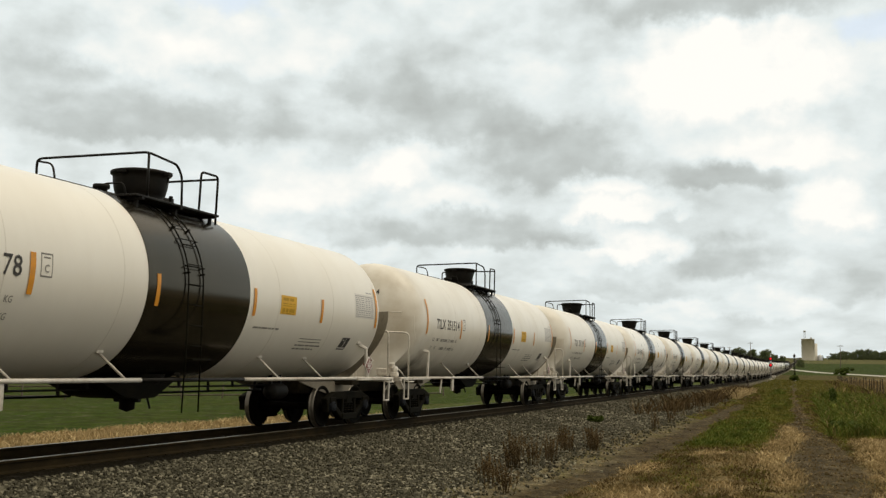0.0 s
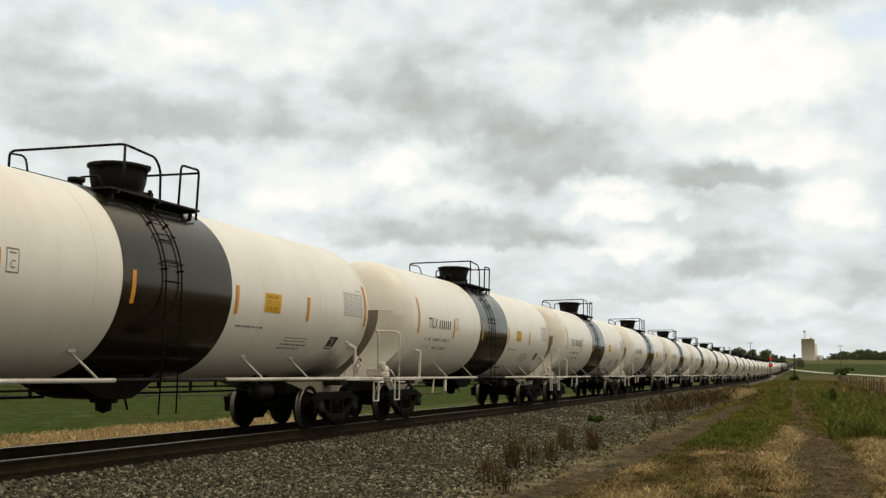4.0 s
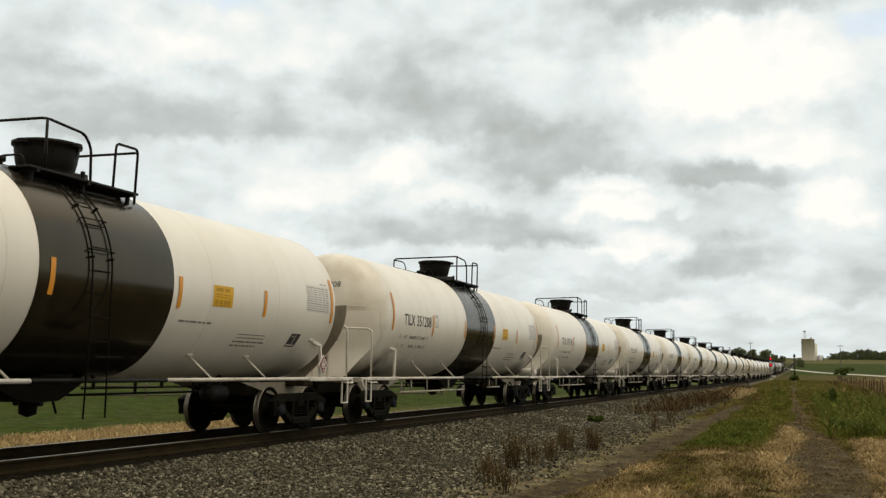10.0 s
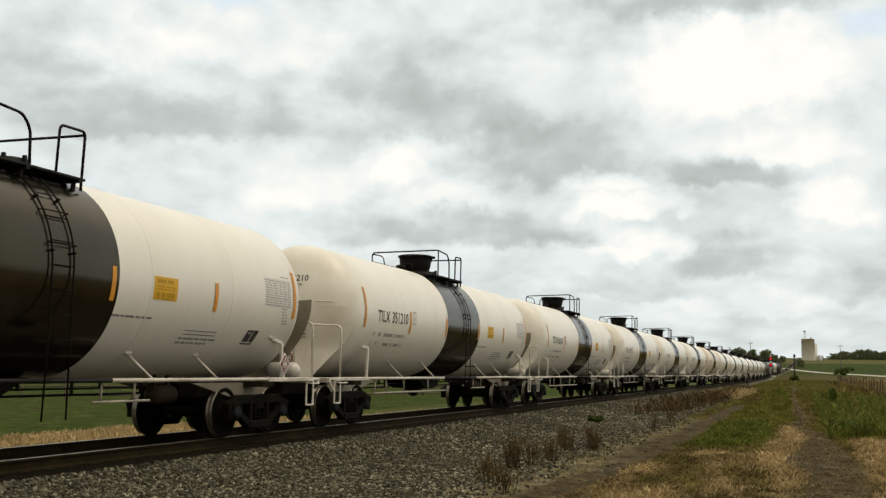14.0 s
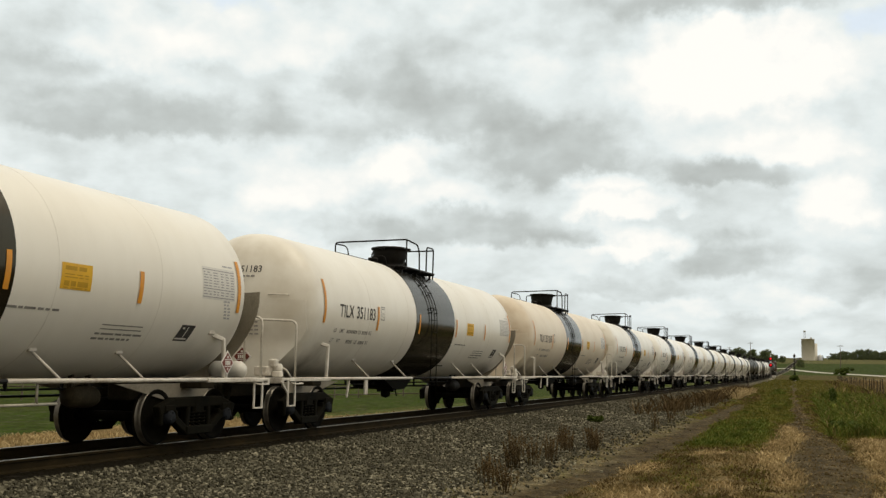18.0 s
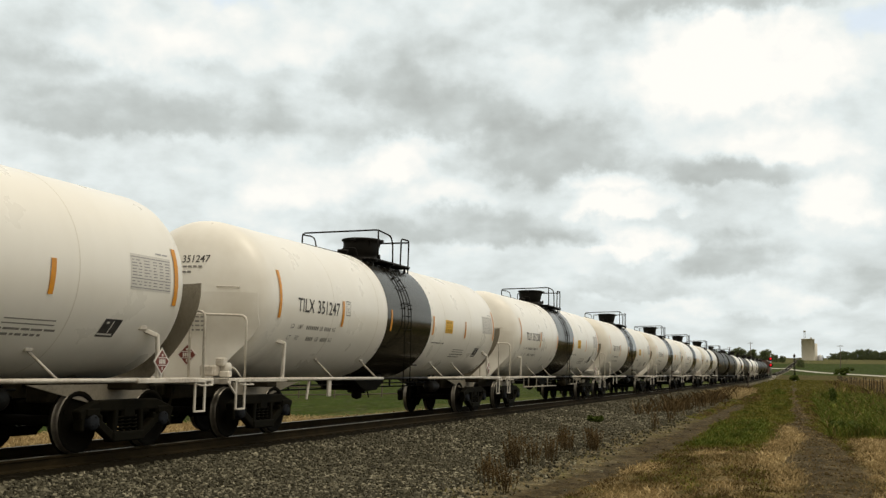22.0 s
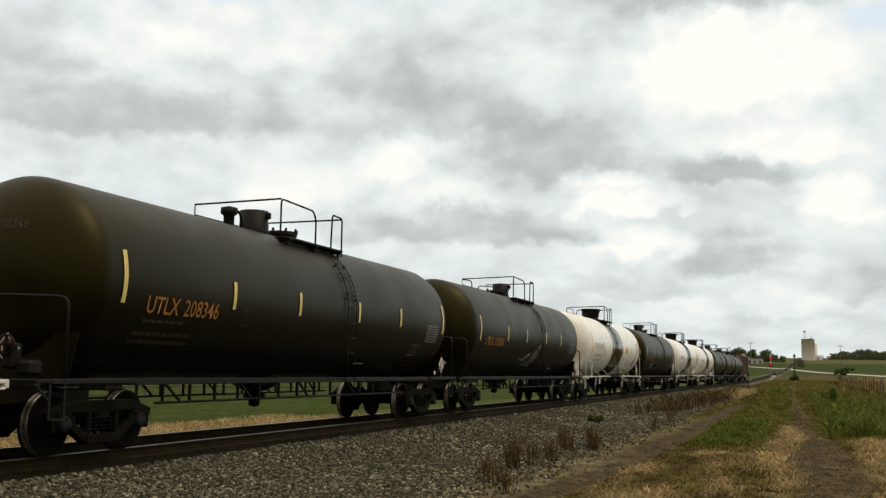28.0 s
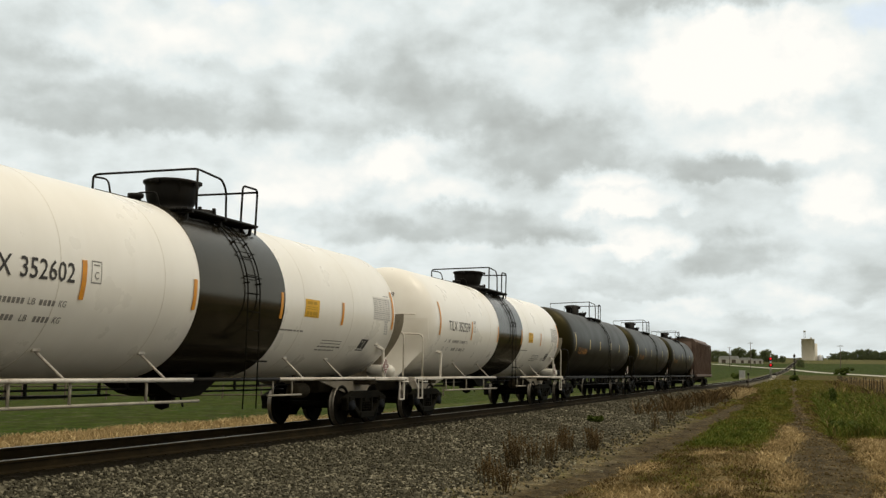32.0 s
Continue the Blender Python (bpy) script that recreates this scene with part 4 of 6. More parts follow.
def white_car(variant):
    """White tank car with a black band round its middle. Variant b has the band further back and pipes slung below the sill."""
    car = thing("tank_car", "white tank car with a black band, orange strips and roof valves", "tank car", "cars of the train")
    part("tank", tank_shell(M["white"]), None, car, "glossy white tank, dusty towards its heads")
    b0, b1 = (-1.70, 1.43) if variant == "a" else (-1.30, 1.75)
    s = Shape()
    s.lathe([(TR + 0.002, b0), (TR + 0.007, b0 + 0.004), (TR + 0.007, b0 + 0.012), (TR + 0.007, b1 - 0.012), (TR + 0.007, b1 - 0.004), (TR + 0.002, b1)], "y", (0, 0, TZ), 72)
    part("band", s, M["band"], car, "glossy black band round the tank")
    for u in SEAMS:                              # grime caught along the weld beads
        s = Shape()
        s.lathe([(TR + 0.0008, u - 0.011), (TR + 0.0030, u - 0.006), (TR + 0.0030, u + 0.006), (TR + 0.0008, u + 0.011)], "y", (0, 0, TZ), 72)
        part("weld_seam", s, M["seam"], car)
    for e in (-1, 1):                            # half-height head shields, bent round the heads
        s = Shape()
        n_row, n_col = 8, 17
        def bow(x, z):
            if e > 0:
                return CYL + 0.52 + (HEAD - 0.36) * math.sqrt(1 - (x / 1.62) ** 2)
            dz = max(-0.80, z - TZ)
            return -CYL - (HEAD + 0.05) * math.sqrt(max(0.02, 1 - (x * x + dz * dz) / (TR + 0.04) ** 2))
        for back in (0.0, 0.02):
            for i in range(n_row + 1):
                z = 1.08 + 1.58 * i / n_row
                hw = 0.62 + 0.76 * min(1.0, (z - 1.08) / 0.92)
                if e > 0:                        # the rear shield is rounded below
                    hw = 1.53 * (1 - (max(0.0, 2.5 - z) / 1.75) ** 1.6)
                for j in range(n_col):
                    x = -hw + 2 * hw * j / (n_col - 1)
                    s.v.append((x, bow(x, z) - e * back, z))
        k = (n_row + 1) * n_col
        for i in range(n_row):
            for j in range(n_col - 1):
                a = i * n_col + j
                s.face([a, a + 1, a + n_col + 1, a + n_col], True)
                s.face([k + a, k + a + n_col, k + a + n_col + 1, k + a + 1], True)
        rim = [i * n_col for i in range(n_row + 1)] + [n_row * n_col + j for j in range(1, n_col)] + [i * n_col + n_col - 1 for i in range(n_row - 1, -1, -1)]
        for a, b in zip(rim, rim[1:]):
            o = len(s.v)
            s.v += [s.v[a], s.v[b], s.v[b + k], s.v[a + k]]
            s.face([o, o + 1, o + 2, o + 3])
        # rear shield: the shade behind the tank head is put into its colour
        part("head_shield", s, M["white" if e < 0 else "dirty_shaded_plate"], car, "white steel plate over the lower half of the tank head" if e < 0 else "grimy plate, shade in its colour, over the lower tank head")
        if e < 0:                                # faint stencil on the front shield
            s = Shape()
            for z in (2.20, 2.12, 2.04, 1.96):
                for x in (0.02, 0.13, 0.24, 0.36, 0.47):
                    s.box((x, bow(x, z) - 0.006, z), (0.085, 0.014, 0.030))
            tagged(part("shield_print", s, M["grey_ink"], car), kind="stuff")
            for x0 in (-0.50, 0.72):             # grab irons above the shield
                s = Shape()
                g = [(x0, 0.0), (x0, 0.06), (x0 + 0.36, 0.06), (x0 + 0.36, 0.0)]
                s.tube(arc_path([(x, head_u(x, 0.18) - d, TZ + 0.18) for x, d in g], 0.02), 0.013, 6)
                part("grab_iron", s, M["pipe"], car)
        end_sill(car, e, M["pipe"])
        coupler(car, e, M["cast"])
        for side in (1, -1):                     # bent corner brackets
            x = side * 1.38
            ub = 6.68 if e < 0 else 7.12
            s = Shape()
            back = ub + 0.38 if e < 0 else ub - 0.34
            s.beam((side * (1.16 if e < 0 else 1.27), e * back, 1.86), (x, e * ub, 1.76), 0.05, 0.07, 0, 0.01)
            s.beam((x, e * ub, 1.78), (x, e * (ub + 0.06), 1.06), 0.06, 0.07, 0, 0.01)
            s.box((side * (1.25 if e < 0 else 1.31), e * back, 1.88), (0.10, 0.2, 0.10), None, 0, 0.02)
            part("corner_bracket", s, M["pipe"], car)
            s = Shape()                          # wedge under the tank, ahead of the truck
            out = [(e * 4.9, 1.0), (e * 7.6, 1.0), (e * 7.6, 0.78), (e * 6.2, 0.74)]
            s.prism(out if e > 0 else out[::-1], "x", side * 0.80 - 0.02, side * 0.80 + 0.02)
            part("saddle", s, M["dirty_shaded_plate"], car)
    for side in (1, -1):
        x = side * 1.38
        for u0, u1, mt in ((-8.3, b0 + 0.12, "pipe"), (b0 + 0.12, b1 + 0.12, "iron"), (b1 + 0.12, 8.3, "pipe")):
            s = Shape()
            s.tube([(x, u0, 1.07), (x, u1, 1.07)], 0.034, 8)
            part("side_pipe", s, M[mt], car)
        for u in (-4.36, -1.94, 2.93, 4.85):
            s = Shape()
            tx = side * math.sqrt(TR ** 2 - (1.46 - TZ) ** 2)
            s.tube([(tx, u - 0.22, 1.47), (x, u, 1.07)], 0.02, 8)
            s.box((tx * 1.02, u - 0.24, 1.49), (0.06, 0.16, 0.06), None, 0, 0.01)
            part("pipe_strut", s, M["pipe"], car)
        if variant == "b":
            s = Shape()
            s.tube([(x * 0.97, -6.2, 0.72), (x * 0.97, -0.9, 0.72)], 0.024, 8)
            for u in (-6.1, -5.4, -4.2, -2.4):
                s.tube([(x * 0.97, u, 1.07), (x * 0.97, u, 0.72)], 0.022, 8)
            part("slung_pipe", s, M["grimy"], car)
            s = Shape()
            s.tube([(x * 0.97, 1.5, 0.76), (x * 0.97, 2.9, 0.76)], 0.020, 8)
            for u in (1.7, 2.5):
                s.tube([(x * 0.97, u, 1.07), (x * 0.97, u, 0.76)], 0.018, 8)
            part("slung_pipe", s, M["grimy"], car)
    # underside
    s = Shape()
    s.lathe([(0.62, 1.15), (0.56, 0.98), (0.30, 0.86), (0.14, 0.82), (0.13, 0.55), (0.0, 0.5)], "z", (0, 0.05, 0), 20)
    s.box((0, 0.05, 0.72), (0.5, 0.12, 0.10), None, 0, 0.02)
    s.tube([(0.1, 0.4, 0.9), (0.15, 0.5, 0.55)], 0.02, 6)
    part("bottom_outlet", s, M["iron"], car, "black bottom outlet valve")
    s = Shape()                                  # sloping skid that guards the outlet
    uo = 0.0 if variant == "a" else 0.35
    rim = [(-1.60, 1.10), (-0.85, 0.80), (-0.45, 0.74), (0.05, 0.76), (0.75, 1.10)]
    s.prism([(uo + a, z) for a, z in rim], "x", -0.55, 0.55)
    part("outlet_skid", s, M["cast"], car, "black skid plate under the tank's belly")
    if variant == "a":
        for side in (1, -1):                     # white hangers below the sill
            s = Shape()
            s.box((side * 1.36, -4.55, 0.88), (0.05, 0.15, 0.36), None, 0, 0.01)
            part("sill_hanger", s, M["pipe"], car)
            s = Shape()
            s.beam((side * 1.36, -5.50, 1.06), (side * 1.36, -5.62, 0.66), 0.04, 0.05, 0, 0.008)
            part("hanger_rod", s, M["pipe"], car)
    else:                                        # air tank on the rear deck
        s = Shape()
        s.lathe([(0.0, 0.62), (0.10, 0.64), (0.165, 0.72), (0.17, 0.80), (0.17, 1.17), (0.165, 1.25), (0.10, 1.33), (0.0, 1.35)], "x", (0, 7.98, 1.23), 18)
        s.box((0.98, 7.98, 1.08), (0.5, 0.16, 0.06))
        part("deck_reservoir", s, M["clean"], car, "white air tank on the end deck")
    s = Shape()
    s.lathe([(0.0, 4.2), (0.14, 4.24), (0.165, 4.32), (0.165, 4.78), (0.14, 4.86), (0.0, 4.90)], "y", (0.45, 0, 0.80), 16)
    for u in (4.3, 4.7):
        s.box((0.45, u, 1.0), (0.08, 0.05, 0.34))
    part("air_reservoir", s, M["shadowed" if variant == "b" else "iron"], car)
    s = Shape()
    for u0, u1, z in ((-5.2, -1.0, 0.78), (1.0, 5.4, 0.80)):
        s.tube([(-0.35, u0, z), (-0.35, u1, z)], 0.022, 6)
        s.tube([(0.2, u0, z + 0.12), (0.2, u1, z + 0.12)], 0.018, 6)
        for u in (u0 + 0.3, (u0 + u1) / 2, u1 - 0.3):
            s.beam((-0.35, u, z), (-0.35, u, 1.12), 0.05, 0.03)
            s.beam((0.2, u, z + 0.1), (0.2, u, 1.1), 0.05, 0.03)
    part("brake_rigging", s, M["iron"], car)
    if variant == "a":
        s = Shape()                                  # brake gear on the front deck
        s.box((0.80, -8.42, 1.22), (0.30, 0.26, 0.20), None, 0, 0.03)
        s.box((0.98, -8.34, 1.38), (0.16, 0.18, 0.16), None, 0, 0.03)
        s.box((1.05, -8.30, 1.16), (0.2, 0.14, 0.12), None, 0, 0.02)
        s.lathe([(0.0, 0.92), (0.08, 0.92), (0.10, 0.95), (0.10, 1.08), (0.0, 1.10)], "x", (0, -8.22, 1.27), 14)
        s.tube(arc_path([(0.8, -8.3, 1.2), (1.1, -8.1, 1.3), (1.2, -8.0, 1.1)], 0.1), 0.018, 6)
        part("brake_valve", s, M["pipe"], car, "white brake valve on the end deck")
    top_works_white(car, 0.0 if variant == "b" else -0.42, 0.06 if variant == "b" else 0.14)
    ul = 0.46 if variant == "b" else -0.43
    part("ladder", make_ladder(ul, M["cast"]), None, car, "black side ladder")
    # markings
    strips = ((-7.17, 0.91, 2.69), (-4.26, 0.55, 2.46), (-1.43, 0.50, 2.46), (1.62, 0.50, 2.47), (4.45, 0.48, 2.46), (7.35, 0.90, 2.69))
    for u, h, z in strips:
        part("reflective_strip", decal(Shape(), u - 0.05, u + 0.05, z - h / 2, z + h / 2, 0.030), M["orange"], car, "orange reflective strip")
    s = decal(Shape(), 2.63, 3.28, 2.31, 2.67, 0.010)
    sg = part("warning_sign", s, M["sign"], car, "yellow warning sign")
    s = Shape()
    for z, h in ((2.60, 0.055), (2.515, 0.014), (2.475, 0.014), (2.39, 0.07), (2.332, 0.016)):
        bars(s, 2.70, 3.20, z, h, 0.5, 0.014)
    tagged(part("sign_print", s, M["sign_ink"], sg), kind="stuff")
    for z, words in ((2.10, (("LD", -6.56, 0.16), ("LMT", -6.26, 0.26), ("LB", -5.26, 0.16), ("KG", -4.66, 0.17))),
                     (1.88, (("LT", -6.56, 0.16), ("WT", -6.24, 0.20), ("LB", -5.30, 0.16), ("KG", -4.66, 0.17)))):
        for text, u, w in words:
            part("load_word", words_mesh("load_word", text, 0.125, u, z, M["faded_ink"], w * 0.85), None, car)
    s = Shape()
    for z, spans in ((2.10, ((-5.88, -5.30), (-5.04, -4.70))), (1.88, ((-5.72, -5.34), (-5.04, -4.70)))):
        for u0, u1 in spans:
            u = u0
            while u < u1 - 0.06:
                decal(s, u, u + 0.056, z - 0.038, z + 0.038, 0.006, 2)
                u += 0.082
    tagged(part("load_print", s, M["faded_ink"], car), kind="stuff")
    s = Shape()                                  # small ruled box
    for u0, u1, z0, z1 in ((-4.10, -3.87, 2.73, 2.75), (-4.10, -3.87, 2.43, 2.45), (-4.10, -4.085, 2.45, 2.73), (-3.885, -3.87, 2.45, 2.73), (-4.05, -3.92, 2.68, 2.70)):
        decal(s, u0, u1, z0, z1, 0.006, 6)
    part("stencil_box", s, M["faded_ink"], car)
    part("box_letter", words_mesh("box_letter", "C", 0.15, -4.03, 2.54, M["faded_ink"], 0.09), None, car)
    s = Shape()
    bars(s, 1.75, 2.75, 2.02, 0.032, 0.25)
    for z in (1.875, 1.815):
        decal(s, 3.78, 4.78, z - 0.008, z + 0.008, 0.006, 1)
    bars(s, 3.72, 4.86, 1.745, 0.028, 0.3)
    bars(s, 3.70, 4.62, 1.675, 0.030, 0.14)
    tagged(part("stencil_print", s, M["faded_ink"], car), kind="stuff")
    s = decal(Shape(), 6.17, 7.21, 2.42, 2.96, 0.006)
    dp = part("data_panel", s, M["panel"], car, "pale grey panel of test data")
    s = Shape()                                  # ruled rows, broken in columns
    for i in range(11):
        z = 2.455 + 0.046 * i
        if i in (0, 3, 10):
            decal(s, 6.18, 7.20, z - 0.007, z + 0.007, 0.010, 1)
        else:
            for u0, u1 in ((6.20, 6.44), (6.50, 6.68), (6.74, 6.84), (6.90, 7.00), (7.06, 7.18)):
                bars(s, u0, u1, z, 0.016, 0.16, 0.010)
    tagged(part("panel_print", s, M["panel_ink"], dp), kind="stuff")
    s = Shape()
    bars(s, 6.84, 7.16, 3.01, 0.025, 0.2)
    if variant == "b":                           # a short column of print below the panel
        for i in range(6):
            bars(s, 6.86 + 0.02 * i, 7.06 + 0.02 * i, 2.40 - 0.055 * i, 0.030, 0.10)
    tagged(part("panel_heading", s, M["pale_ink"], car), kind="stuff")
    s = decal(Shape(), 5.74, 6.14, 1.70, 1.96, 0.008, 4, 0, 0.25)
    sq = part("route_plate", s, M["ink"], car, "black stencil plate")
    s = decal(Shape(), 5.76, 6.10, 1.725, 1.75, 0.012, 1)
    decal(s, 5.96, 5.985, 1.76, 1.93, 0.012, 2, 0, 0.25)
    decal(s, 5.86, 5.92, 1.89, 1.92, 0.012, 1)
    part("plate_marks", s, M["panel"], sq)
    placard(car, (0.28 if variant == "a" else 0.20, -8.36, 1.50), "y")
    s = Shape()
    s.box((1.40, 7.20, 1.20), (0.02, 0.1, 0.28))
    part("placard_holder", s, M["pipe"], car)
    placard(car, (1.415, 7.20, 1.36), "x")
    put_truck(car, -6.9)
    put_truck(car, 6.9)
    return car


def black_car(turned=False):
    """Black tank car; on a turned one the fittings on the crown lie the other way about."""
    v_at, b_at, m_at = (0.95, 0.36, -0.55) if turned else (-1.70, -0.68, 0.35)
    car = thing("tank_car", "dull black tank car with orange lettering and yellow strips", "tank car", "cars of the train")
    part("tank", tank_shell(M["black"]), None, car, "dull black tank, weathered grey on its crown")
    s = Shape()
    s.lathe([(TR + 0.001, 1.25), (TR + 0.006, 1.27), (TR + 0.006, 1.31), (TR + 0.001, 1.33)], "y", (0, 0, TZ), 48)
    part("jacket_seam", s, M["black"], car)
    for e in (-1, 1):
        end_sill(car, e, M["iron"])
        coupler(car, e, M["cast"])
    for side in (1, -1):
        x = side * 1.36
        s = Shape()
        s.box((x, 0, 1.05), (0.05, 16.4, 0.10), None, 0, 0.01)
        part("side_sill", s, M["iron"], car)
        s = Shape()
        s.tube([(x * 0.8, -5.6, 0.70), (x * 0.8, 5.4, 0.70)], 0.022, 6)
        for i in range(14):
            u = -5.4 + 0.8 * i
            s.beam((x * 0.8, u, 0.70), (x * 0.8, u, 1.08), 0.05, 0.03)
            if i % 3 == 0:
                s.beam((x * 0.8, u, 1.05), (x * 0.8, u + 0.5, 0.72), 0.04, 0.03)
        part("heater_pipe", s, M["iron"], car, "black pipe run slung below the tank")
    s = Shape()
    s.lathe([(0.55, 1.15), (0.5, 0.95), (0.28, 0.82), (0.12, 0.78), (0.12, 0.5), (0.0, 0.46)], "z", (0, -0.4, 0), 20)
    s.box((0, -0.4, 0.7), (0.5, 0.1, 0.1), None, 0, 0.02)
    part("bottom_outlet", s, M["iron"], car)
    s = Shape()
    s.lathe([(0.12, -8.60), (0.15, -8.60), (0.15, -8.57), (0.12, -8.57), (0.12, -8.60)], "y", (0.7, 0, 1.55), 18)
    s.beam((0.56, -8.58, 1.55), (0.84, -8.58, 1.55), 0.03, 0.03)
    s.beam((0.7, -8.58, 1.41), (0.7, -8.58, 1.69), 0.03, 0.03)
    s.box((0.7, -8.45, 1.40), (0.22, 0.2, 0.36), None, 0, 0.04)
    s.box((0.95, -8.40, 1.24), (0.3, 0.26, 0.22), None, 0, 0.05)
    if turned:                                   # this one runs with its brake end behind
        s.v = [(a, 0.2 - b, c + 0.28) for a, b, c in s.v]
    part("brake_wheel", s, M["iron"], car)
    if turned:
        s = Shape()
        s.lathe([(0.0, -0.1), (0.15, -0.08), (0.21, 0.0), (0.215, 0.08), (0.215, 1.05), (0.21, 1.13), (0.15, 1.21), (0.0, 1.23)], "x", (0, 8.35, 1.36), 20)
        s.box((0.55, 8.35, 1.12), (0.8, 0.2, 0.08))
        part("air_reservoir", s, M["black"], car, "black air tank on the end deck with a pale scrawl")
    for e in (-1, 1):
        s = Shape()
        s.prism([(-1.15, 1.02), (1.15, 1.02), (1.32, 1.75), (-1.32, 1.75)], "y", e * 7.86 - 0.015, e * 7.86 + 0.015)
        part("end_skirt", s, M["black"], car)
    placard(car, (0.62, -8.46, 1.50), "y")
    iron = M["iron"]
    s = Shape()
    s.lathe([(0.0, 4.04), (0.32, 4.04), (0.32, 4.14), (0.30, 4.18), (0.30, 4.56), (0.0, 4.60)], "z", (0, b_at, 0), 24)
    s.box((0.33, b_at, 4.45), (0.12, 0.1, 0.14), None, 0, 0.02)
    part("valve_bonnet", s, iron, car, "black round valve housing")
    s = Shape()
    s.lathe([(0.11, 4.04), (0.11, 4.32), (0.17, 4.36), (0.17, 4.48), (0.0, 4.52)], "z", (0, v_at, 0), 16)
    if not turned:
        s.tube(arc_path([(0.1, -1.6, 4.44), (0.1, -1.40, 4.40), (0.1, -1.35, 4.06)], 0.1), 0.03, 6)
    part("vent_valve", s, iron, car)
    s = Shape()
    s.lathe([(0.0, 4.24), (0.36, 4.24), (0.36, 4.16), (0.33, 4.12), (0.33, 4.02)], "z", (0.1, m_at, 0), 20)
    for k in range(8):
        w = math.radians(45 * k)
        s.box((0.1 + 0.36 * math.cos(w), m_at + 0.36 * math.sin(w), 4.25), (0.05, 0.05, 0.10), None, 0, 0.01)
    part("manway", s, iron, car, "black bolted manway lid")
    for sd in (1, -1):
        s = Shape()
        for i in range(3):
            s.box((sd * (0.68 + 0.13 * i), 0.35, 3.94), (0.11, 2.7, 0.04), None, 0, 0.008)
        for u in (-0.9, 0.35, 1.6):
            s.beam((sd * 0.5, u, 3.90), (sd * 1.0, u, 3.90), 0.06, 0.05)
            s.beam((sd * 0.92, u, 3.90), (sd * 0.90, u, 3.72), 0.05, 0.05)
        part("walkway", s, iron, car)
    r = 0.02
    s = Shape()
    s.tube([(-0.95, -1.46, 3.95), (-0.95, -1.46, 4.62), (0.95, -1.28, 4.70)], r, 8)
    if turned:                                   # hooked far end, and a low loop ahead of the manway
        s.tube(arc_path([(-0.95, -1.46, 4.60), (-0.60, -1.44, 4.56), (-0.55, -1.44, 4.02)], 0.12), r, 8)
        s.tube(arc_path([(-0.40, -1.25, 4.04), (-0.40, -1.25, 4.38), (0.35, -0.95, 4.34)], 0.12), r, 8)
    s.tube(arc_path([(0.95, -1.28, 3.8), (0.95, -1.28, 4.70), (0.95, 0.20, 4.66), (0.95, 0.34, 4.50), (0.95, 0.34, 3.94)], 0.12), r, 8)
    part("guard_rail", s, iron, car)
    s = Shape()
    s.tube(arc_path([(0.95, 1.70, 3.82), (0.95, 1.70, 4.70), (0.95, 1.18, 4.72), (0.95, 1.12, 3.94)], 0.1), r, 8)
    s.tube([(0.95, 1.70, 4.68), (-0.95, 1.70, 4.66), (-0.95, 1.70, 3.9)], r, 8)
    s.tube([(-0.95, -1.46, 4.40), (-0.95, 1.70, 4.40)], r, 8)
    part("guard_rail", s, iron, car)
    part("ladder", make_ladder(1.05, M["black"]), None, car, "black side ladder")
    for u, h, z in ((-7.13, 0.78, 2.60), (-3.96, 0.48, 2.53), (-1.41, 0.46, 2.54), (1.53, 0.44, 2.54), (4.09, 0.44, 2.55), (7.30, 0.78, 2.66)):
        part("reflective_strip", decal(Shape(), u - 0.05, u + 0.05, z - h / 2, z + h / 2, 0.030), M["yellow"], car, "yellow reflective strip")
    s = Shape()
    bars(s, -6.5, -5.4, 1.98, 0.05, 0.3)
    for z in (1.78, 1.66):
        bars(s, -6.6, -5.0, z, 0.06, 0.16)
    tagged(part("load_print", s, M["dim_ink"], car), kind="stuff")
    s = decal(Shape(), 6.1, 6.95, 2.02, 2.46, 0.006)
    dp = part("data_panel", s, M["dark_panel"], car, "dim grey panel of test data")
    s = Shape()
    for i in range(6):
        bars(s, 6.15, 6.9, 2.07 + 0.065 * i, 0.03, 0.3, 0.010)
    tagged(part("panel_print", s, M["iron"], dp), kind="stuff")
    s = Shape()
    for u0, u1, z0, z1 in ((-3.62, -3.34, 2.28, 2.30), (-3.62, -3.34, 2.02, 2.04), (-3.62, -3.60, 2.04, 2.28), (-3.36, -3.34, 2.04, 2.28), (-3.5, -3.46, 2.1, 2.22)):
        decal(s, u0, u1, z0, z1, 0.006, 1)
    part("stencil_box", s, M["dim_ink"], car)
    s = Shape()
    for u0, u1, z0, z1 in ((5.35, 5.75, 1.64, 1.67), (5.45, 5.85, 1.90, 1.93), (5.36, 5.40, 1.66, 1.91), (5.78, 5.82, 1.66, 1.91), (5.50, 5.62, 1.72, 1.75), (5.66, 5.70, 1.72, 1.85)):
        decal(s, u0, u1, z0, z1, 0.006, 1)
    part("stencil_box", s, M["dark_panel"], car)
    s = Shape()
    s.lathe([(0.0, 1.395), (0.055, 1.395), (0.055, 1.375), (0.0, 1.375)], "x", (0, 7.05, 1.20), 14)
    part("reflector_disc", s, M["card"], car)
    s = Shape()
    s.box((1.40, 7.5, 1.25), (0.02, 0.1, 0.3))
    part("placard_holder", s, M["iron"], car)
    placard(car, (1.415, 7.5, 1.42), "x")
    put_truck(car, -6.9)
    put_truck(car, 6.9)
    return car


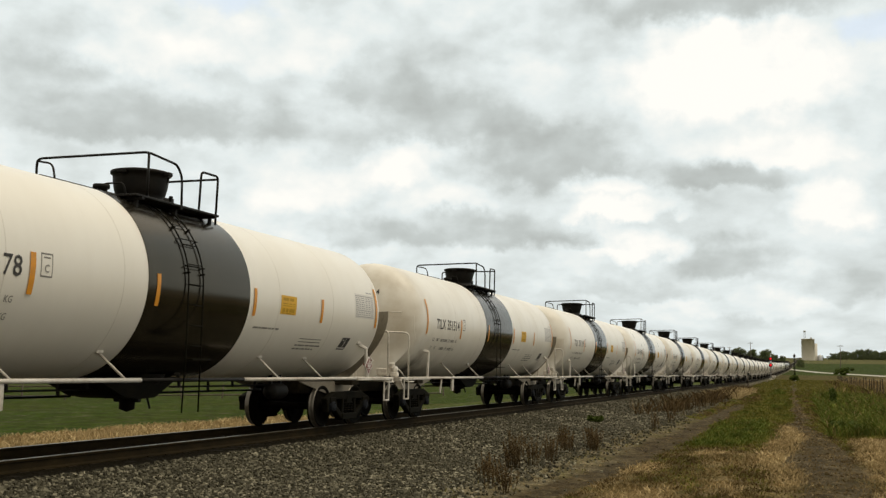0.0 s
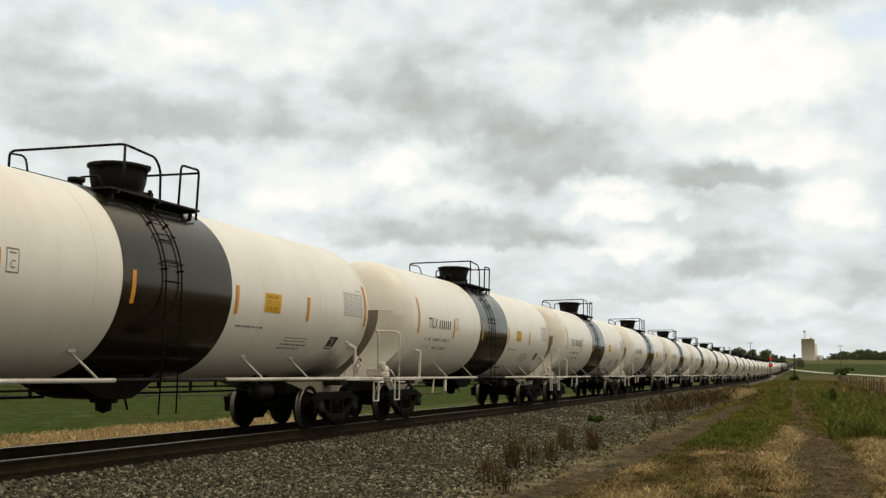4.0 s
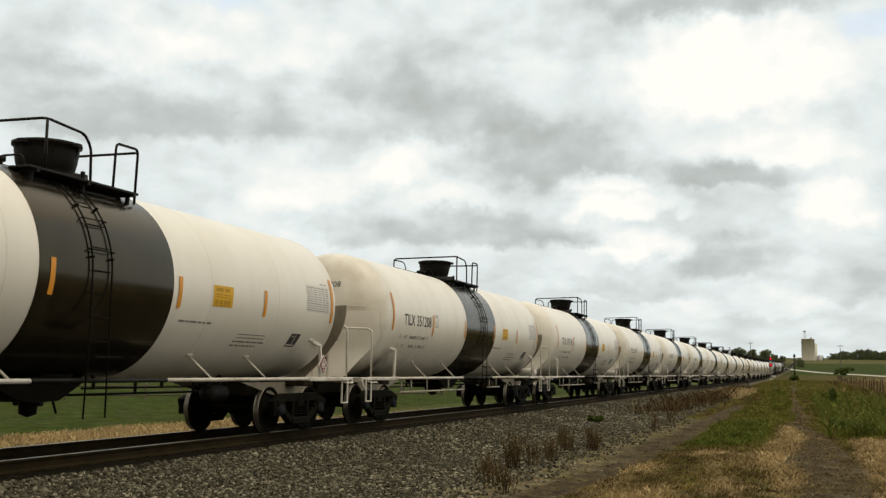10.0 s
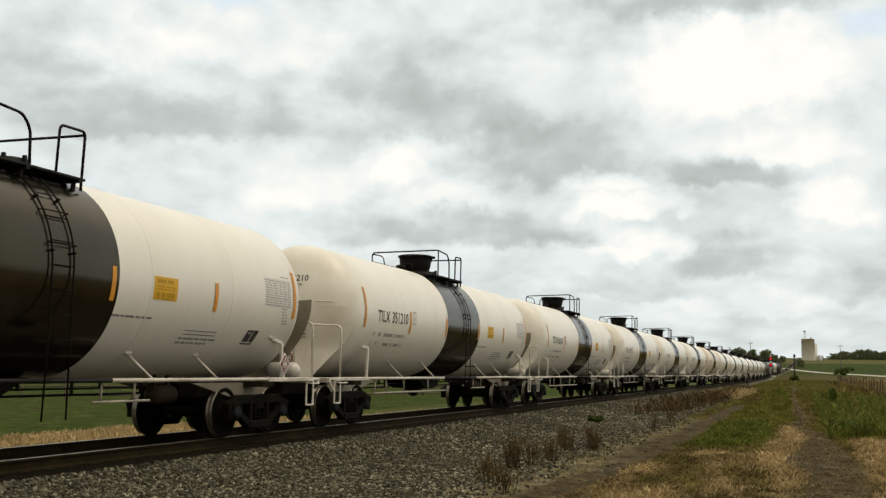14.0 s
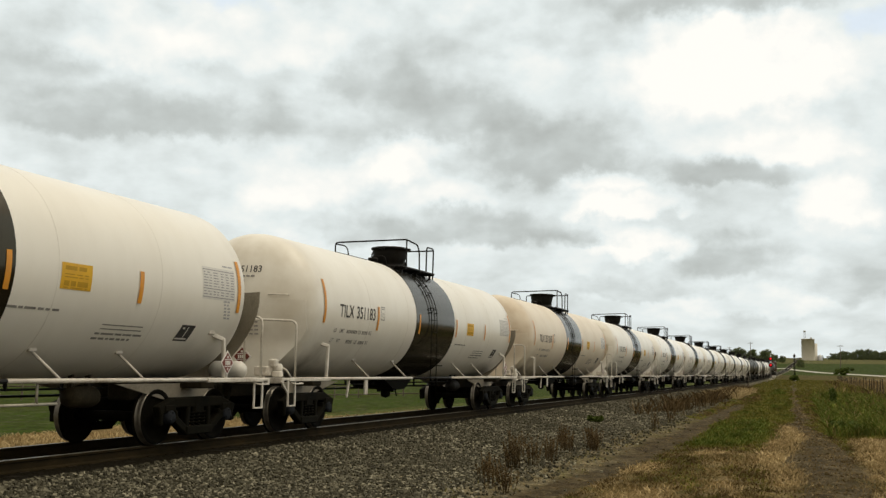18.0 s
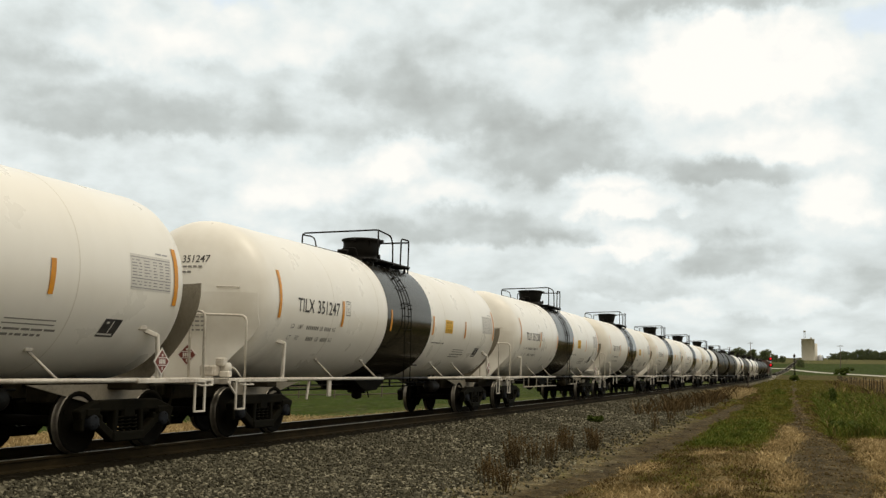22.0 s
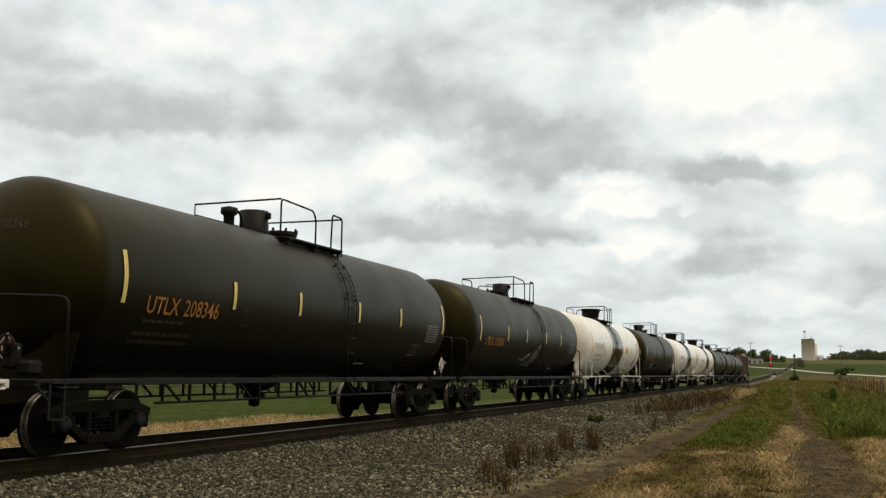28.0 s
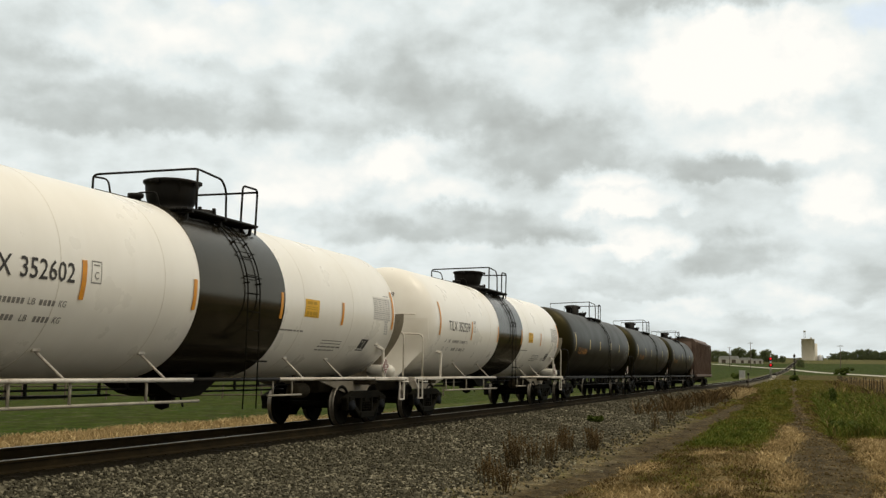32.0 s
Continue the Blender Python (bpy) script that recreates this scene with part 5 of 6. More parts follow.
def hopper_car():
    """Ribbed covered hopper with sloped ends and a hazard-striped end sill."""
    car = thing("hopper_car", "rusty brown covered hopper car at the train's tail", "hopper car", "cars of the train")
    s = Shape()
    out = [(-1.48, 1.1), (-1.48, 4.1), (-1.1, 4.5), (1.1, 4.5), (1.48, 4.1), (1.48, 1.1), (0.6, 0.7), (-0.6, 0.7)]
    s.prism(out, "y", -7.0, 6.2)
    part("body", s, M["brown"], car)
    for side in (1, -1):
        for i in range(14):
            s = Shape()
            s.box((side * 1.52, -6.9 + i * 1.0, 2.6), (0.10, 0.09, 3.0), None, 0, 0.01)
            part("side_post", s, M["brown"], car)
        s = Shape()
        s.box((side * 1.5, 0, 1.1), (0.14, 16.4, 0.22), None, 0, 0.02)
        s.box((side * 1.5, 0, 4.12), (0.12, 13.6, 0.14), None, 0, 0.02)
        part("side_sill", s, M["brown"], car)
    s = Shape()
    for sd in (-0.25, 0.25):
        s.box((sd, 0, 4.62), (0.3, 15.2, 0.05), None, 0, 0.01)
    for u in np.arange(-6, 6.5, 1.5):
        s.box((0, u, 4.56), (0.9, 0.1, 0.1))
    part("roof_walk", s, M["cast"], car)
    for e in (-1, 1):
        s = Shape()
        base = 6.2 if e > 0 else 7.0
        out = [(e * base, 4.2), (e * base, 1.4), (e * (base - 0.8), 0.9), (e * 8.3, 1.0), (e * 8.3, 1.2)]
        s.prism(out if e < 0 else out[::-1], "x", -1.0, 1.0)
        part("slope_sheet", s, M["brown"], car)
        for sd in (-1.45, 1.45):
            s = Shape()
            s.box((sd, e * 8.2, 2.6), (0.08, 0.12, 3.2))
            for z in np.arange(1.4, 4.2, 0.4):
                s.tube([(sd, e * 8.2, z), (sd * 0.72, e * 8.2, z)], 0.02, 6)
            part("end_ladder", s, M["brown"], car)
        s = Shape()
        s.box((0, e * 8.35, 1.05), (2.9, 0.14, 0.32), None, 0, 0.02)
        sill = part("end_sill", s, M["iron"], car)
        s = Shape()
        for i in range(6):
            rot = Matrix.Rotation(radians(35), 3, "Y")
            s.box((-1.2 + 0.48 * i, e * 8.43, 1.05), (0.14, 0.012, 0.34), rot)
        part("hazard_stripe", s, M["card"], sill)
        coupler(car, e, M["cast"])
        put_truck(car, e * 6.6)
    s = Shape()
    for u in (-4.5, -0.4, 3.7):
        s.lathe([(1.0, 1.0), (0.3, 0.45), (0.0, 0.45)], "z", (0, u, 0), 4, smooth=False)
    part("outlet_gate", s, M["brown"], car)
    return car


# the train, from its head: kind and lettering of every car that passes
WHITE, BLACK = "TILX ", "UTLX "
TRAIN = ["a351178", "a351514", "a351191", "a351186", "a351185", "a", "a351202", "a351188", "a351204", "a351203", "a351201", "b351208", "b351196",
         "b351199", "b351207", "b351210", "b", "b351193", "b351198", "a351183", "a351269", "a351224", "a351213", "a351247", "b351238", "a351195",
         "b351200", "a351335", "a", "k208346", "m208308", "a351174", "k208782", "b352602", "b352539", "k", "k", "k", "h"]
FRESHLY_WASHED = ("351174", "352602", "352539", "351238", "351335", "351247", "351213", "351186")
PITCH = 18.08
CARS = []


def digit_bars(u0, z):
    """Six digits that cannot be read: upright bars of their size."""
    s = Shape()
    for i in range(6):
        decal(s, u0 + 0.178 * i, u0 + 0.178 * i + 0.085, z - 0.12, z + 0.12, 0.006, 5)
    return s


def letter_car(car, kind, number):
    if kind in "ab":
        if number:
            part("reporting_mark", words_mesh("reporting_mark", WHITE + number, 0.385, -6.43, 2.52, M["ink"], 1.98), None, car, "black stencilled car number")
        else:
            part("reporting_mark", words_mesh("reporting_mark", WHITE.strip(), 0.385, -6.43, 2.52, M["ink"], 0.72), None, car, "black stencilled owner's mark")
            part("number_bars", digit_bars(-5.56, 2.52), M["ink"], car, "row of six short black bars")
        if number:                               # the number again, high on the front head
            part("head_number", head_words(WHITE + number, 0.20, 1.02, -0.52, TZ + 0.70, M["ink"]), None, car, "small black car number on the tank head")
        s = Shape()
        for z, w in ((0.56, 0.8), (0.46, 0.55)):
            x = -0.45
            while x < -0.45 + w:
                s.box((x + 0.05, head_u(x, z) - 0.006, TZ + z), (0.075, 0.012, 0.035))
                x += 0.105
        tagged(part("head_print", s, M["grey_ink"], car), kind="stuff")
    elif kind in "km":
        if number:
            part("reporting_mark", words_mesh("reporting_mark", BLACK + number, 0.38, -6.50, 2.21, M["orange_ink"], 2.08), None, car, "worn orange stencilled car number")
            part("head_number", head_words(BLACK + number, 0.20, 1.05, -0.52, TZ + 0.70, M["dim_ink"]), None, car)
        else:
            part("reporting_mark", words_mesh("reporting_mark", BLACK.strip(), 0.38, -6.50, 2.21, M["orange_ink"], 0.80), None, car, "worn orange stencilled owner's mark")
            part("number_bars", digit_bars(-5.54, 2.21), M["orange_ink"], car, "row of six short orange bars")


def graffiti(car, seed, u0, u1, z0, mat, high=0.2):
    """A looping line of spray paint that spells nothing."""
    rnd = random.Random(seed)
    s = Shape()
    path, n = [], int((u1 - u0) * 60)
    w, turn, amp = 0.0, 0.4, high
    for i in range(n):
        if i % 14 == 0:
            turn, amp = rnd.uniform(0.28, 0.62), high * rnd.uniform(0.45, 1.05)
        w += turn
        u = u0 + (u1 - u0) * i / n + 0.13 * math.cos(w)
        z = z0 + amp * math.sin(w) - 0.25 * (i / n - 0.5) * high
        path.append((on_tank(u, z, 0.012)[0], u, z))
    s.tube(path, 0.012, 4)
    part("spray_scrawl", s, mat, car, "pale looping spray-paint scrawl")


def build_train():
    protos = {"a": white_car("a"), "b": white_car("b"), "k": black_car(), "m": black_car(True), "h": hopper_car()}
    used = set()
    for code in TRAIN:
        kind, number = code[0], code[1:]
        if kind in used:
            car = copy_thing(protos["bare", kind], Matrix())
        else:
            used.add(kind)
            car = protos[kind]
            protos["bare", kind] = car
        CARS.append(car)
    for i, (car, code) in enumerate(zip(CARS, TRAIN)):
        letter_car(car, code[0], code[1:])
        if code == "a351269":                    # one car is brown with dust
            car["label"] = "dust-browned white tank car with a black band and orange strips"
            for o in car.children:
                if o.name.split(".")[0] in ("tank", "head_shield"):
                    o.data = o.data.copy()
                    o.data.materials[0] = M["tan"]
        if code[1:] in FRESHLY_WASHED:
            car["label"] = "clean bright white tank car with a black band and orange strips"
            for o in car.children:
                if o.name.split(".")[0] in ("tank", "head_shield") and o.data.materials[0] == M["white"]:
                    o.data = o.data.copy()
                    o.data.materials[0] = M["clean"]
        if code == "m208308":                    # a jagged tag in two strokes
            for stroke in (((-1.75, 1.72), (-1.2, 1.66), (-0.75, 1.86), (-0.45, 1.92), (-0.85, 1.52), (-0.35, 1.50), (-0.1, 1.62), (0.1, 1.85), (0.35, 2.12)),
                           ((0.5, 1.98), (0.25, 1.5), (0.05, 1.42), (0.6, 1.75), (0.7, 2.25), (0.45, 2.05))):
                fine = [Vector((u, z, 0)) for u, z in stroke]
                fine = [a.lerp(b, k / 6) for a, b in zip(fine, fine[1:]) for k in range(6)]
                part("spray_scrawl", Shape().tube([(on_tank(p.x, p.y, 0.012)[0], p.x, p.y) for p in fine], 0.013, 4), M["chalk"], car, "pale jagged spray-paint scrawl")
        if code == "k208782":
            graffiti(car, 9, -4.45, -3.30, 1.72, M["chalk"], 0.22)
            graffiti(car, 11, -2.9, -1.1, 1.76, M["dim_chalk"], 0.16)


build_train()

# ======================= signals, poles, silo, sheds =======================
def base_at(x, y):
    return (x, y, ground_z(x, y))


def signal_mast(x, y, height, lit):
    ob = thing("railway_signal", "tall signal mast showing two red lights beside the track" if lit else "dark signal mast seen from behind beside the track", "railway signal")
    ob.location = base_at(x, y)
    s = Shape()
    s.box((0, 0, 0.15), (0.7, 0.7, 0.5), None, 0, 0.04)
    part("footing", s, M["concrete"], ob)
    s = Shape()
    s.tube([(0, 0, 0.3), (0, 0, height)], 0.09, 10)
    part("mast", s, M["galv" if lit else "iron"], ob)
    s = Shape()
    for dx in (-0.2, 0.2):
        s.tube([(dx, 0.18, 0.4), (dx, 0.18, height - 0.4)], 0.03, 5)
    for z in np.arange(0.6, height - 0.5, 0.35):
        s.tube([(-0.2, 0.18, z), (0.2, 0.18, z)], 0.02, 5)
    part("ladder", s, M["galv" if lit else "iron"], ob)
    for z in ((height - 0.9, height - 2.4) if lit else (height - 0.5,)):
        s = Shape()
        r = 0.48 if lit else 0.30
        s.lathe([(0.0, 0.0), (r, 0.0), (r, 0.04), (0.0, 0.06)], "y", (0, -0.28 if lit else 0.05, z), 20)
        head = part("signal_head", s, M["iron"], ob)
        s = Shape()
        s.lathe([(0.17, -0.55), (0.19, -0.30), (0.19, -0.26)], "y", (0, 0, z), 14, arc=(-20, 200))
        part("hood", s, M["iron"], head)
        if lit:
            s = Shape()
            s.lathe([(0.0, -0.36), (0.13, -0.34), (0.25, -0.30), (0.25, -0.285)], "y", (0, 0, z), 14)
            part("lens", s, M["red_light"], head, "glowing red signal lens")
    return ob


signal_mast(-7.98, 265.0, 6.0, True)
signal_mast(-2.55, 260.0, 6.3, False)


def utility_pole(x, y, height):
    ob = thing("utility_pole", "weathered wooden utility pole with a crossarm", "utility pole", "poles along the road")
    ob.location = base_at(x, y)
    s = Shape()
    s.lathe([(0.24, -0.5), (0.15, height), (0.0, height)], "z", (0, 0, 0), 10)
    part("pole", s, M["timber"], ob)
    s = Shape()
    s.box((0, 0.2, height - 0.7), (3.2, 0.16, 0.2), None, 0, 0.02)
    part("crossarm", s, M["timber"], ob)
    for dx in (-1.4, -0.7, 0.7, 1.4):
        s = Shape()
        s.lathe([(0.07, 0.0), (0.10, 0.12), (0.05, 0.25), (0.0, 0.27)], "z", (dx, 0.2, height - 0.6), 8)
        part("insulator", s, M["galv"], ob)


for x, y, h in ((17.3, 600, 14.3), (-33.2, 700, 17.4), (-52.7, 800, 14.8), (52.0, 610, 14.0)):
    utility_pole(x, y, h)


def grain_silo():
    ob = thing("grain_elevator", "pale concrete grain elevator with two round bins", "grain elevator")
    ob.location = (3.0, 1500.0, ground_z(3.0, 1500.0))
    s = Shape()
    s.lathe([(8.4, -1.0), (8.4, 28.0), (8.7, 28.0), (8.7, 28.6), (0.0, 29.0)], "z", (0, 0, 0), 40)
    big = part("bin", s, M["concrete"], ob, "tall round concrete bin")
    s = Shape()
    for k in range(6):
        s.lathe([(8.4, 4.5 * k + 2.0), (8.46, 4.5 * k + 2.05), (8.4, 4.5 * k + 2.1)], "z", (0, 0, 0), 40)
    part("pour_joint", s, M["concrete"], big)
    s = Shape()
    s.lathe([(4.6, -1.0), (4.6, 22.5), (0.0, 23.0)], "z", (7.2, 6.0, 0), 28)
    part("bin", s, M["concrete"], ob)
    s = Shape()
    s.lathe([(3.2, -1.0), (3.2, 6.0), (0.0, 8.0)], "z", (15.0, 4.0, 0), 24)
    part("bin", s, M["galv"], ob)
    s = Shape()
    for dx, dy in ((-0.8, -0.8), (0.8, -0.8), (-0.8, 0.8), (0.8, 0.8)):
        s.beam((-4.0 + dx, dy, 28.4), (-4.0 + dx, dy, 38.0), 0.4, 0.4)
    for z in (31.0, 34.0, 37.0):
        s.box((-4.0, 0, z), (2.2, 2.2, 0.35))
    s.box((-4.0, 0, 38.6), (2.8, 2.4, 2.4), None, 0, 0.3)
    part("leg_tower", s, M["galv"], ob, "steel elevator leg tower")
    s = Shape()
    s.box((4.0, 0, 29.8), (2.6, 2.2, 1.6), None, 0, 0.1)
    part("head_house", s, M["galv"], ob)


grain_silo()


def shed(x, y, w, d, h):
    ob = thing("farm_shed", "low pale farm shed with a pitched metal roof", "shed", "farm sheds")
    ob.location = base_at(x, y)
    s = Shape()
    s.box((0, 0, h / 2 - 0.3), (w, d, h + 0.6))
    part("wall", s, M["house"], ob)
    s = Shape()
    s.prism([(-w / 2 - 0.4, h), (w / 2 + 0.4, h), (w / 2 - 1.5, h + w * 0.14), (-w / 2 + 1.5, h + w * 0.14)], "y", -d / 2 - 0.4, d / 2 + 0.4)
    part("roof", s, M["roof"], ob)
    for i in (-1, 1):
        s = Shape()
        s.box((i * w * 0.25, -d / 2 - 0.02, h * 0.42), (w * 0.2, 0.08, h * 0.8))
        part("door", s, M["timber"], ob)


for x, y, w, d, h in ((-71.0, 1070, 19, 10, 4.2), (-55.0, 1070, 13, 9, 3.6), (-43.5, 1050, 10, 6, 3.2)):
    shed(x, y, w, d, h)


def relay_cabinet():
    ob = thing("relay_cabinet", "silver trackside equipment cabinet on a footing", "cabinet")
    ob.location = base_at(-16.5, 300)
    s = Shape()
    s.box((0, 0, 0.1), (1.6, 1.3, 0.5), None, 0, 0.03)
    part("footing", s, M["concrete"], ob)
    s = Shape()
    s.box((0, 0, 1.25), (1.5, 1.2, 1.8), None, 0, 0.04)
    part("body", s, M["galv"], ob)
    s = Shape()
    s.box((0, 0, 2.2), (1.7, 1.4, 0.12), None, 0, 0.03)
    part("lid", s, M["galv"], ob)
    for i in (-1, 1):
        s = Shape()
        s.box((i * 0.36, -0.62, 1.25), (0.66, 0.04, 1.6), None, 0, 0.01)
        d = part("door", s, M["galv"], ob)
        s = Shape()
        s.box((i * 0.08, -0.66, 1.25), (0.04, 0.05, 0.2))
        part("handle", s, M["iron"], d)


relay_cabinet()


def marker_post(x, y, h):
    ob = thing("marker_post", "dark trackside marker post in the ballast", "post")
    ob.location = base_at(x, y)
    s = Shape()
    s.box((0, 0, h / 2 - 0.2), (0.14, 0.10, h + 0.4), None, 0, 0.02)
    part("post", s, M["timber"], ob)
    s = Shape()
    s.box((0, -0.07, h - 0.2), (0.3, 0.03, 0.36), None, 0, 0.01)
    part("plate", s, M["iron"], ob)


marker_post(-8.2, 165.0, 1.9)
marker_post(-7.6, 150.0, 0.9)


def trackside_box():
    ob = thing("trackside_box", "small white trackside junction box on a short post", "box")
    ob.location = base_at(-7.2, 262)
    s = Shape()
    s.tube([(0, 0, -0.2), (0, 0, 0.8)], 0.05, 8)
    part("post", s, M["galv"], ob)
    s = Shape()
    s.box((0, 0, 0.95), (0.9, 0.3, 0.4), None, 0, 0.03)
    part("case", s, M["card"], ob)


trackside_box()


# ======================= road and fences =======================
def build_road():
    pts = [(140.0, 300.0), (60.0, 360.0), (26.0, 410.0), (8.0, 520.0), (-13.0, 730.0), (-80.0, 985.0), (-220.0, 1250.0)]
    s = Shape()
    path = [Vector((p[0], p[1], 0)) for p in pts]
    fine = []
    for a, b in zip(path, path[1:]):
        fine += [a.lerp(b, i / 12) for i in range(12)]
    fine.append(path[-1])
    for i, p in enumerate(fine):
        d = (fine[min(i + 1, len(fine) - 1)] - fine[max(i - 1, 0)]).normalized()
        n = Vector((d.y, -d.x, 0))
        for w, dz in ((-2.2, -0.3), (-1.25, 0.22), (0, 0.27), (1.25, 0.22), (2.2, -0.3)):
            q = p + n * w
            s.v.append((q.x, q.y, ground_z(q.x, q.y) + dz))
    for i in range(len(fine) - 1):
        for j in range(4):
            a = i * 5 + j
            s.face([a, a + 1, a + 6, a + 5], True)
    tagged(new("road", s.mesh("road", M["roadstone"])), "pale gravel farm road across the fields", "road", kind="structure")


build_road()


def wire_fence(name, pts, spacing, height, rails, label, thick=0.13):
    ob = thing(name, label, "fence")
    path = [Vector((*p, 0)) for p in pts]
    posts = []
    for a, b in zip(path, path[1:]):
        n = max(1, int((b - a).length / spacing))
        posts += [a.lerp(b, i / n) for i in range(n)]
    posts.append(path[-1])
    s = Shape()
    s.lathe([(thick / 2, -0.4), (thick / 2.3, height), (0.0, height + 0.03)], "z", (0, 0, 0), 7)
    me = s.mesh("post", M["timber" if name == "rail_fence" else "dark_timber"])
    rnd = random.Random(3)
    tops = []
    for p in posts:
        z = ground_z(p.x, p.y)
        k = part("post", me, None, ob)
        k.location = (p.x, p.y, z)
        k.rotation_euler = (rnd.uniform(-0.06, 0.06), rnd.uniform(-0.06, 0.06), rnd.uniform(0, 3))
        k.scale = (1, 1, rnd.uniform(0.88, 1.1))
        tops.append((p.x, p.y, z))
    for h in rails:
        s = Shape()
        s.tube([(x, y, z + h) for x, y, z in tops], 0.05 if name == "rail_fence" else 0.012, 5)
        part("rail" if name == "rail_fence" else "wire", s, M["timber"], ob)


wire_fence("wire_fence", [(5.6, 84.0), (6.2, 120.0), (6.5, 200.0), (6.9, 262.0)], 6.0, 1.45, (0.5, 0.95, 1.35), "old wire fence on weathered wooden posts beside the verge", 0.11)
wire_fence("rail_fence", [(-60.0, 52.0), (-46.0, 54.0), (-41.0, 64.0), (-34.0, 74.0), (-30.0, 88.0)], 2.6, 1.05, (0.25, 0.85), "low dark rail fence across the mown field")


# ======================= trees and bushes =======================
def leaf_cloud(rnd, clumps, leaf, per):
    """Many small leaf plates round clump centres, as arrays."""
    v, f = [], []
    for c, r in clumps:
        for _ in range(per):
            d = Vector((rnd.gauss(0, 1), rnd.gauss(0, 1), rnd.gauss(0, 1))).normalized()
            p = Vector(c) + Vector((d.x * r, d.y * r, d.z * r * 0.8)) * rnd.uniform(0.6, 1.05)
            n = (d + Vector((rnd.uniform(-0.6, 0.6), rnd.uniform(-0.6, 0.6), rnd.uniform(-0.2, 0.8)))).normalized()
            a = n.orthogonal().normalized() * leaf * rnd.uniform(0.6, 1.3)
            b = n.cross(a) * rnd.uniform(0.5, 0.9)
            o = len(v)
            v += [tuple(p - a), tuple(p + b * 0.6), tuple(p + a), tuple(p - b * 0.6)]
            f.append((o, o + 1, o + 2, o + 3))
    return np.array(v), np.array(f)


def tree_meshes(seed, height, width):
    rnd = random.Random(seed)
    s = Shape()
    s.lathe([(0.55, -0.6), (0.36, height * 0.25), (0.2, height * 0.55)], "z", (0, 0, 0), 8)
    clumps = []
    for i in range(38):
        w = rnd.uniform(0, 2 * math.pi)
        h = rnd.uniform(0.04, 0.90)
        rr = width * 0.5 * math.sqrt(max(0.30, 1 - ((h - 0.45) / 0.50) ** 2)) * rnd.uniform(0.35, 0.95)
        c = (rr * math.cos(w), rr * math.sin(w), height * h)
        clumps.append((c, height * rnd.uniform(0.12, 0.21)))
        s.tube([(0, 0, height * max(0.18, h - 0.3)), (c[0] * 0.5, c[1] * 0.5, height * (h - 0.1)), c], 0.1, 5)
    v, f = leaf_cloud(rnd, clumps, height * 0.042, 64)
    return s.mesh("trunk", M["bark"]), fast_mesh("crown", v, f, M["leaves"])


def plant_trees():
    kinds = [tree_meshes(11 + i, 1.0 * h, w) for i, (h, w) in enumerate(((17, 13), (14, 12), (19, 15), (12, 13)))]
    protos = []
    for k, (tr, cr) in enumerate(kinds):
        ob = thing("tree", "leafy green deciduous tree at the field's edge", "tree", "distant trees")
        part("trunk", tr, None, ob)
        part("crown", cr, None, ob)
        protos.append(ob)
    rnd = random.Random(21)
    spots = []
    for i in range(21):
        spots.append((-100 + i * 3.9 + rnd.uniform(-1.5, 1.5), 1200 + rnd.uniform(-25, 45), rnd.uniform(0.62, 0.9) * (1.0 if i < 17 else 0.6)))
    for i in range(10):
        spots.append((-250 + i * 15 + rnd.uniform(-3, 3), 1230 + rnd.uniform(-30, 30), rnd.uniform(0.8, 1.0)))
    for i in range(44):
        spots.append((33 + i * 4.0 + rnd.uniform(-1.5, 1.5), 1700 + rnd.uniform(-20, 45), rnd.uniform(0.72, 0.95) * (0.75 + 0.3 * min(1, i / 12))))
    spots += [(21, 1620, 0.4), (-3.2, 800, 0.40), (-5.0, 812, 0.30)]
    first = set()
    for i, (x, y, k) in enumerate(spots):
        n = (i * 7 + i // 3) % 4
        m = Matrix.LocRotScale(base_at(x, y), Euler((0, 0, rnd.uniform(0, 6.28))), None)
        ob = protos[n] if n not in first else copy_thing(protos[n], m)
        first.add(n)
        ob.matrix_basis = m
        ob.scale = (k, k, k * rnd.uniform(0.9, 1.1))


plant_trees()


def bush(x, y, w, h, seed, label):
    rnd = random.Random(seed)
    ob = thing("bush", label, "bush", "verge bushes")
    ob.location = base_at(x, y)
    thin = min(1.0, 2.0 * w / h)
    clumps = [((rnd.uniform(-w, w) * 0.45, rnd.uniform(-w, w) * 0.45, h * rnd.uniform(0.2, 0.75)), thin * h * rnd.uniform(0.18, 0.32)) for _ in range(14)]
    s = Shape()
    for c, r in clumps:
        s.tube([(c[0] * 0.2, c[1] * 0.2, -0.05), c], 0.012, 5)
    part("stems", s, M["bark"], ob)
    v, f = leaf_cloud(rnd, clumps, 0.06 + 0.025 * h + 0.0008 * y, 70)
    part("leaves", fast_mesh("leaves", v, f, M["bush_leaves"]), None, ob)


bush(1.15, 35.0, 0.9, 0.42, 1, "low leafy green bush in the verge")
bush(1.35, 62.0, 0.2, 1.25, 3, "upright dark green bush in the verge")
bush(-2.55, 255.0, 1.6, 1.5, 6, "low leafy green bush in the verge")
bush(13.3, 430.0, 7.0, 3.4, 7, "round green bush beside the gravel road")
bush(-19.5, 330.0, 3.0, 2.0, 9, "round green bush beside the gravel road")
bush(-6.9, 36.5, 0.4, 0.26, 10, "low leafy green bush in the verge")


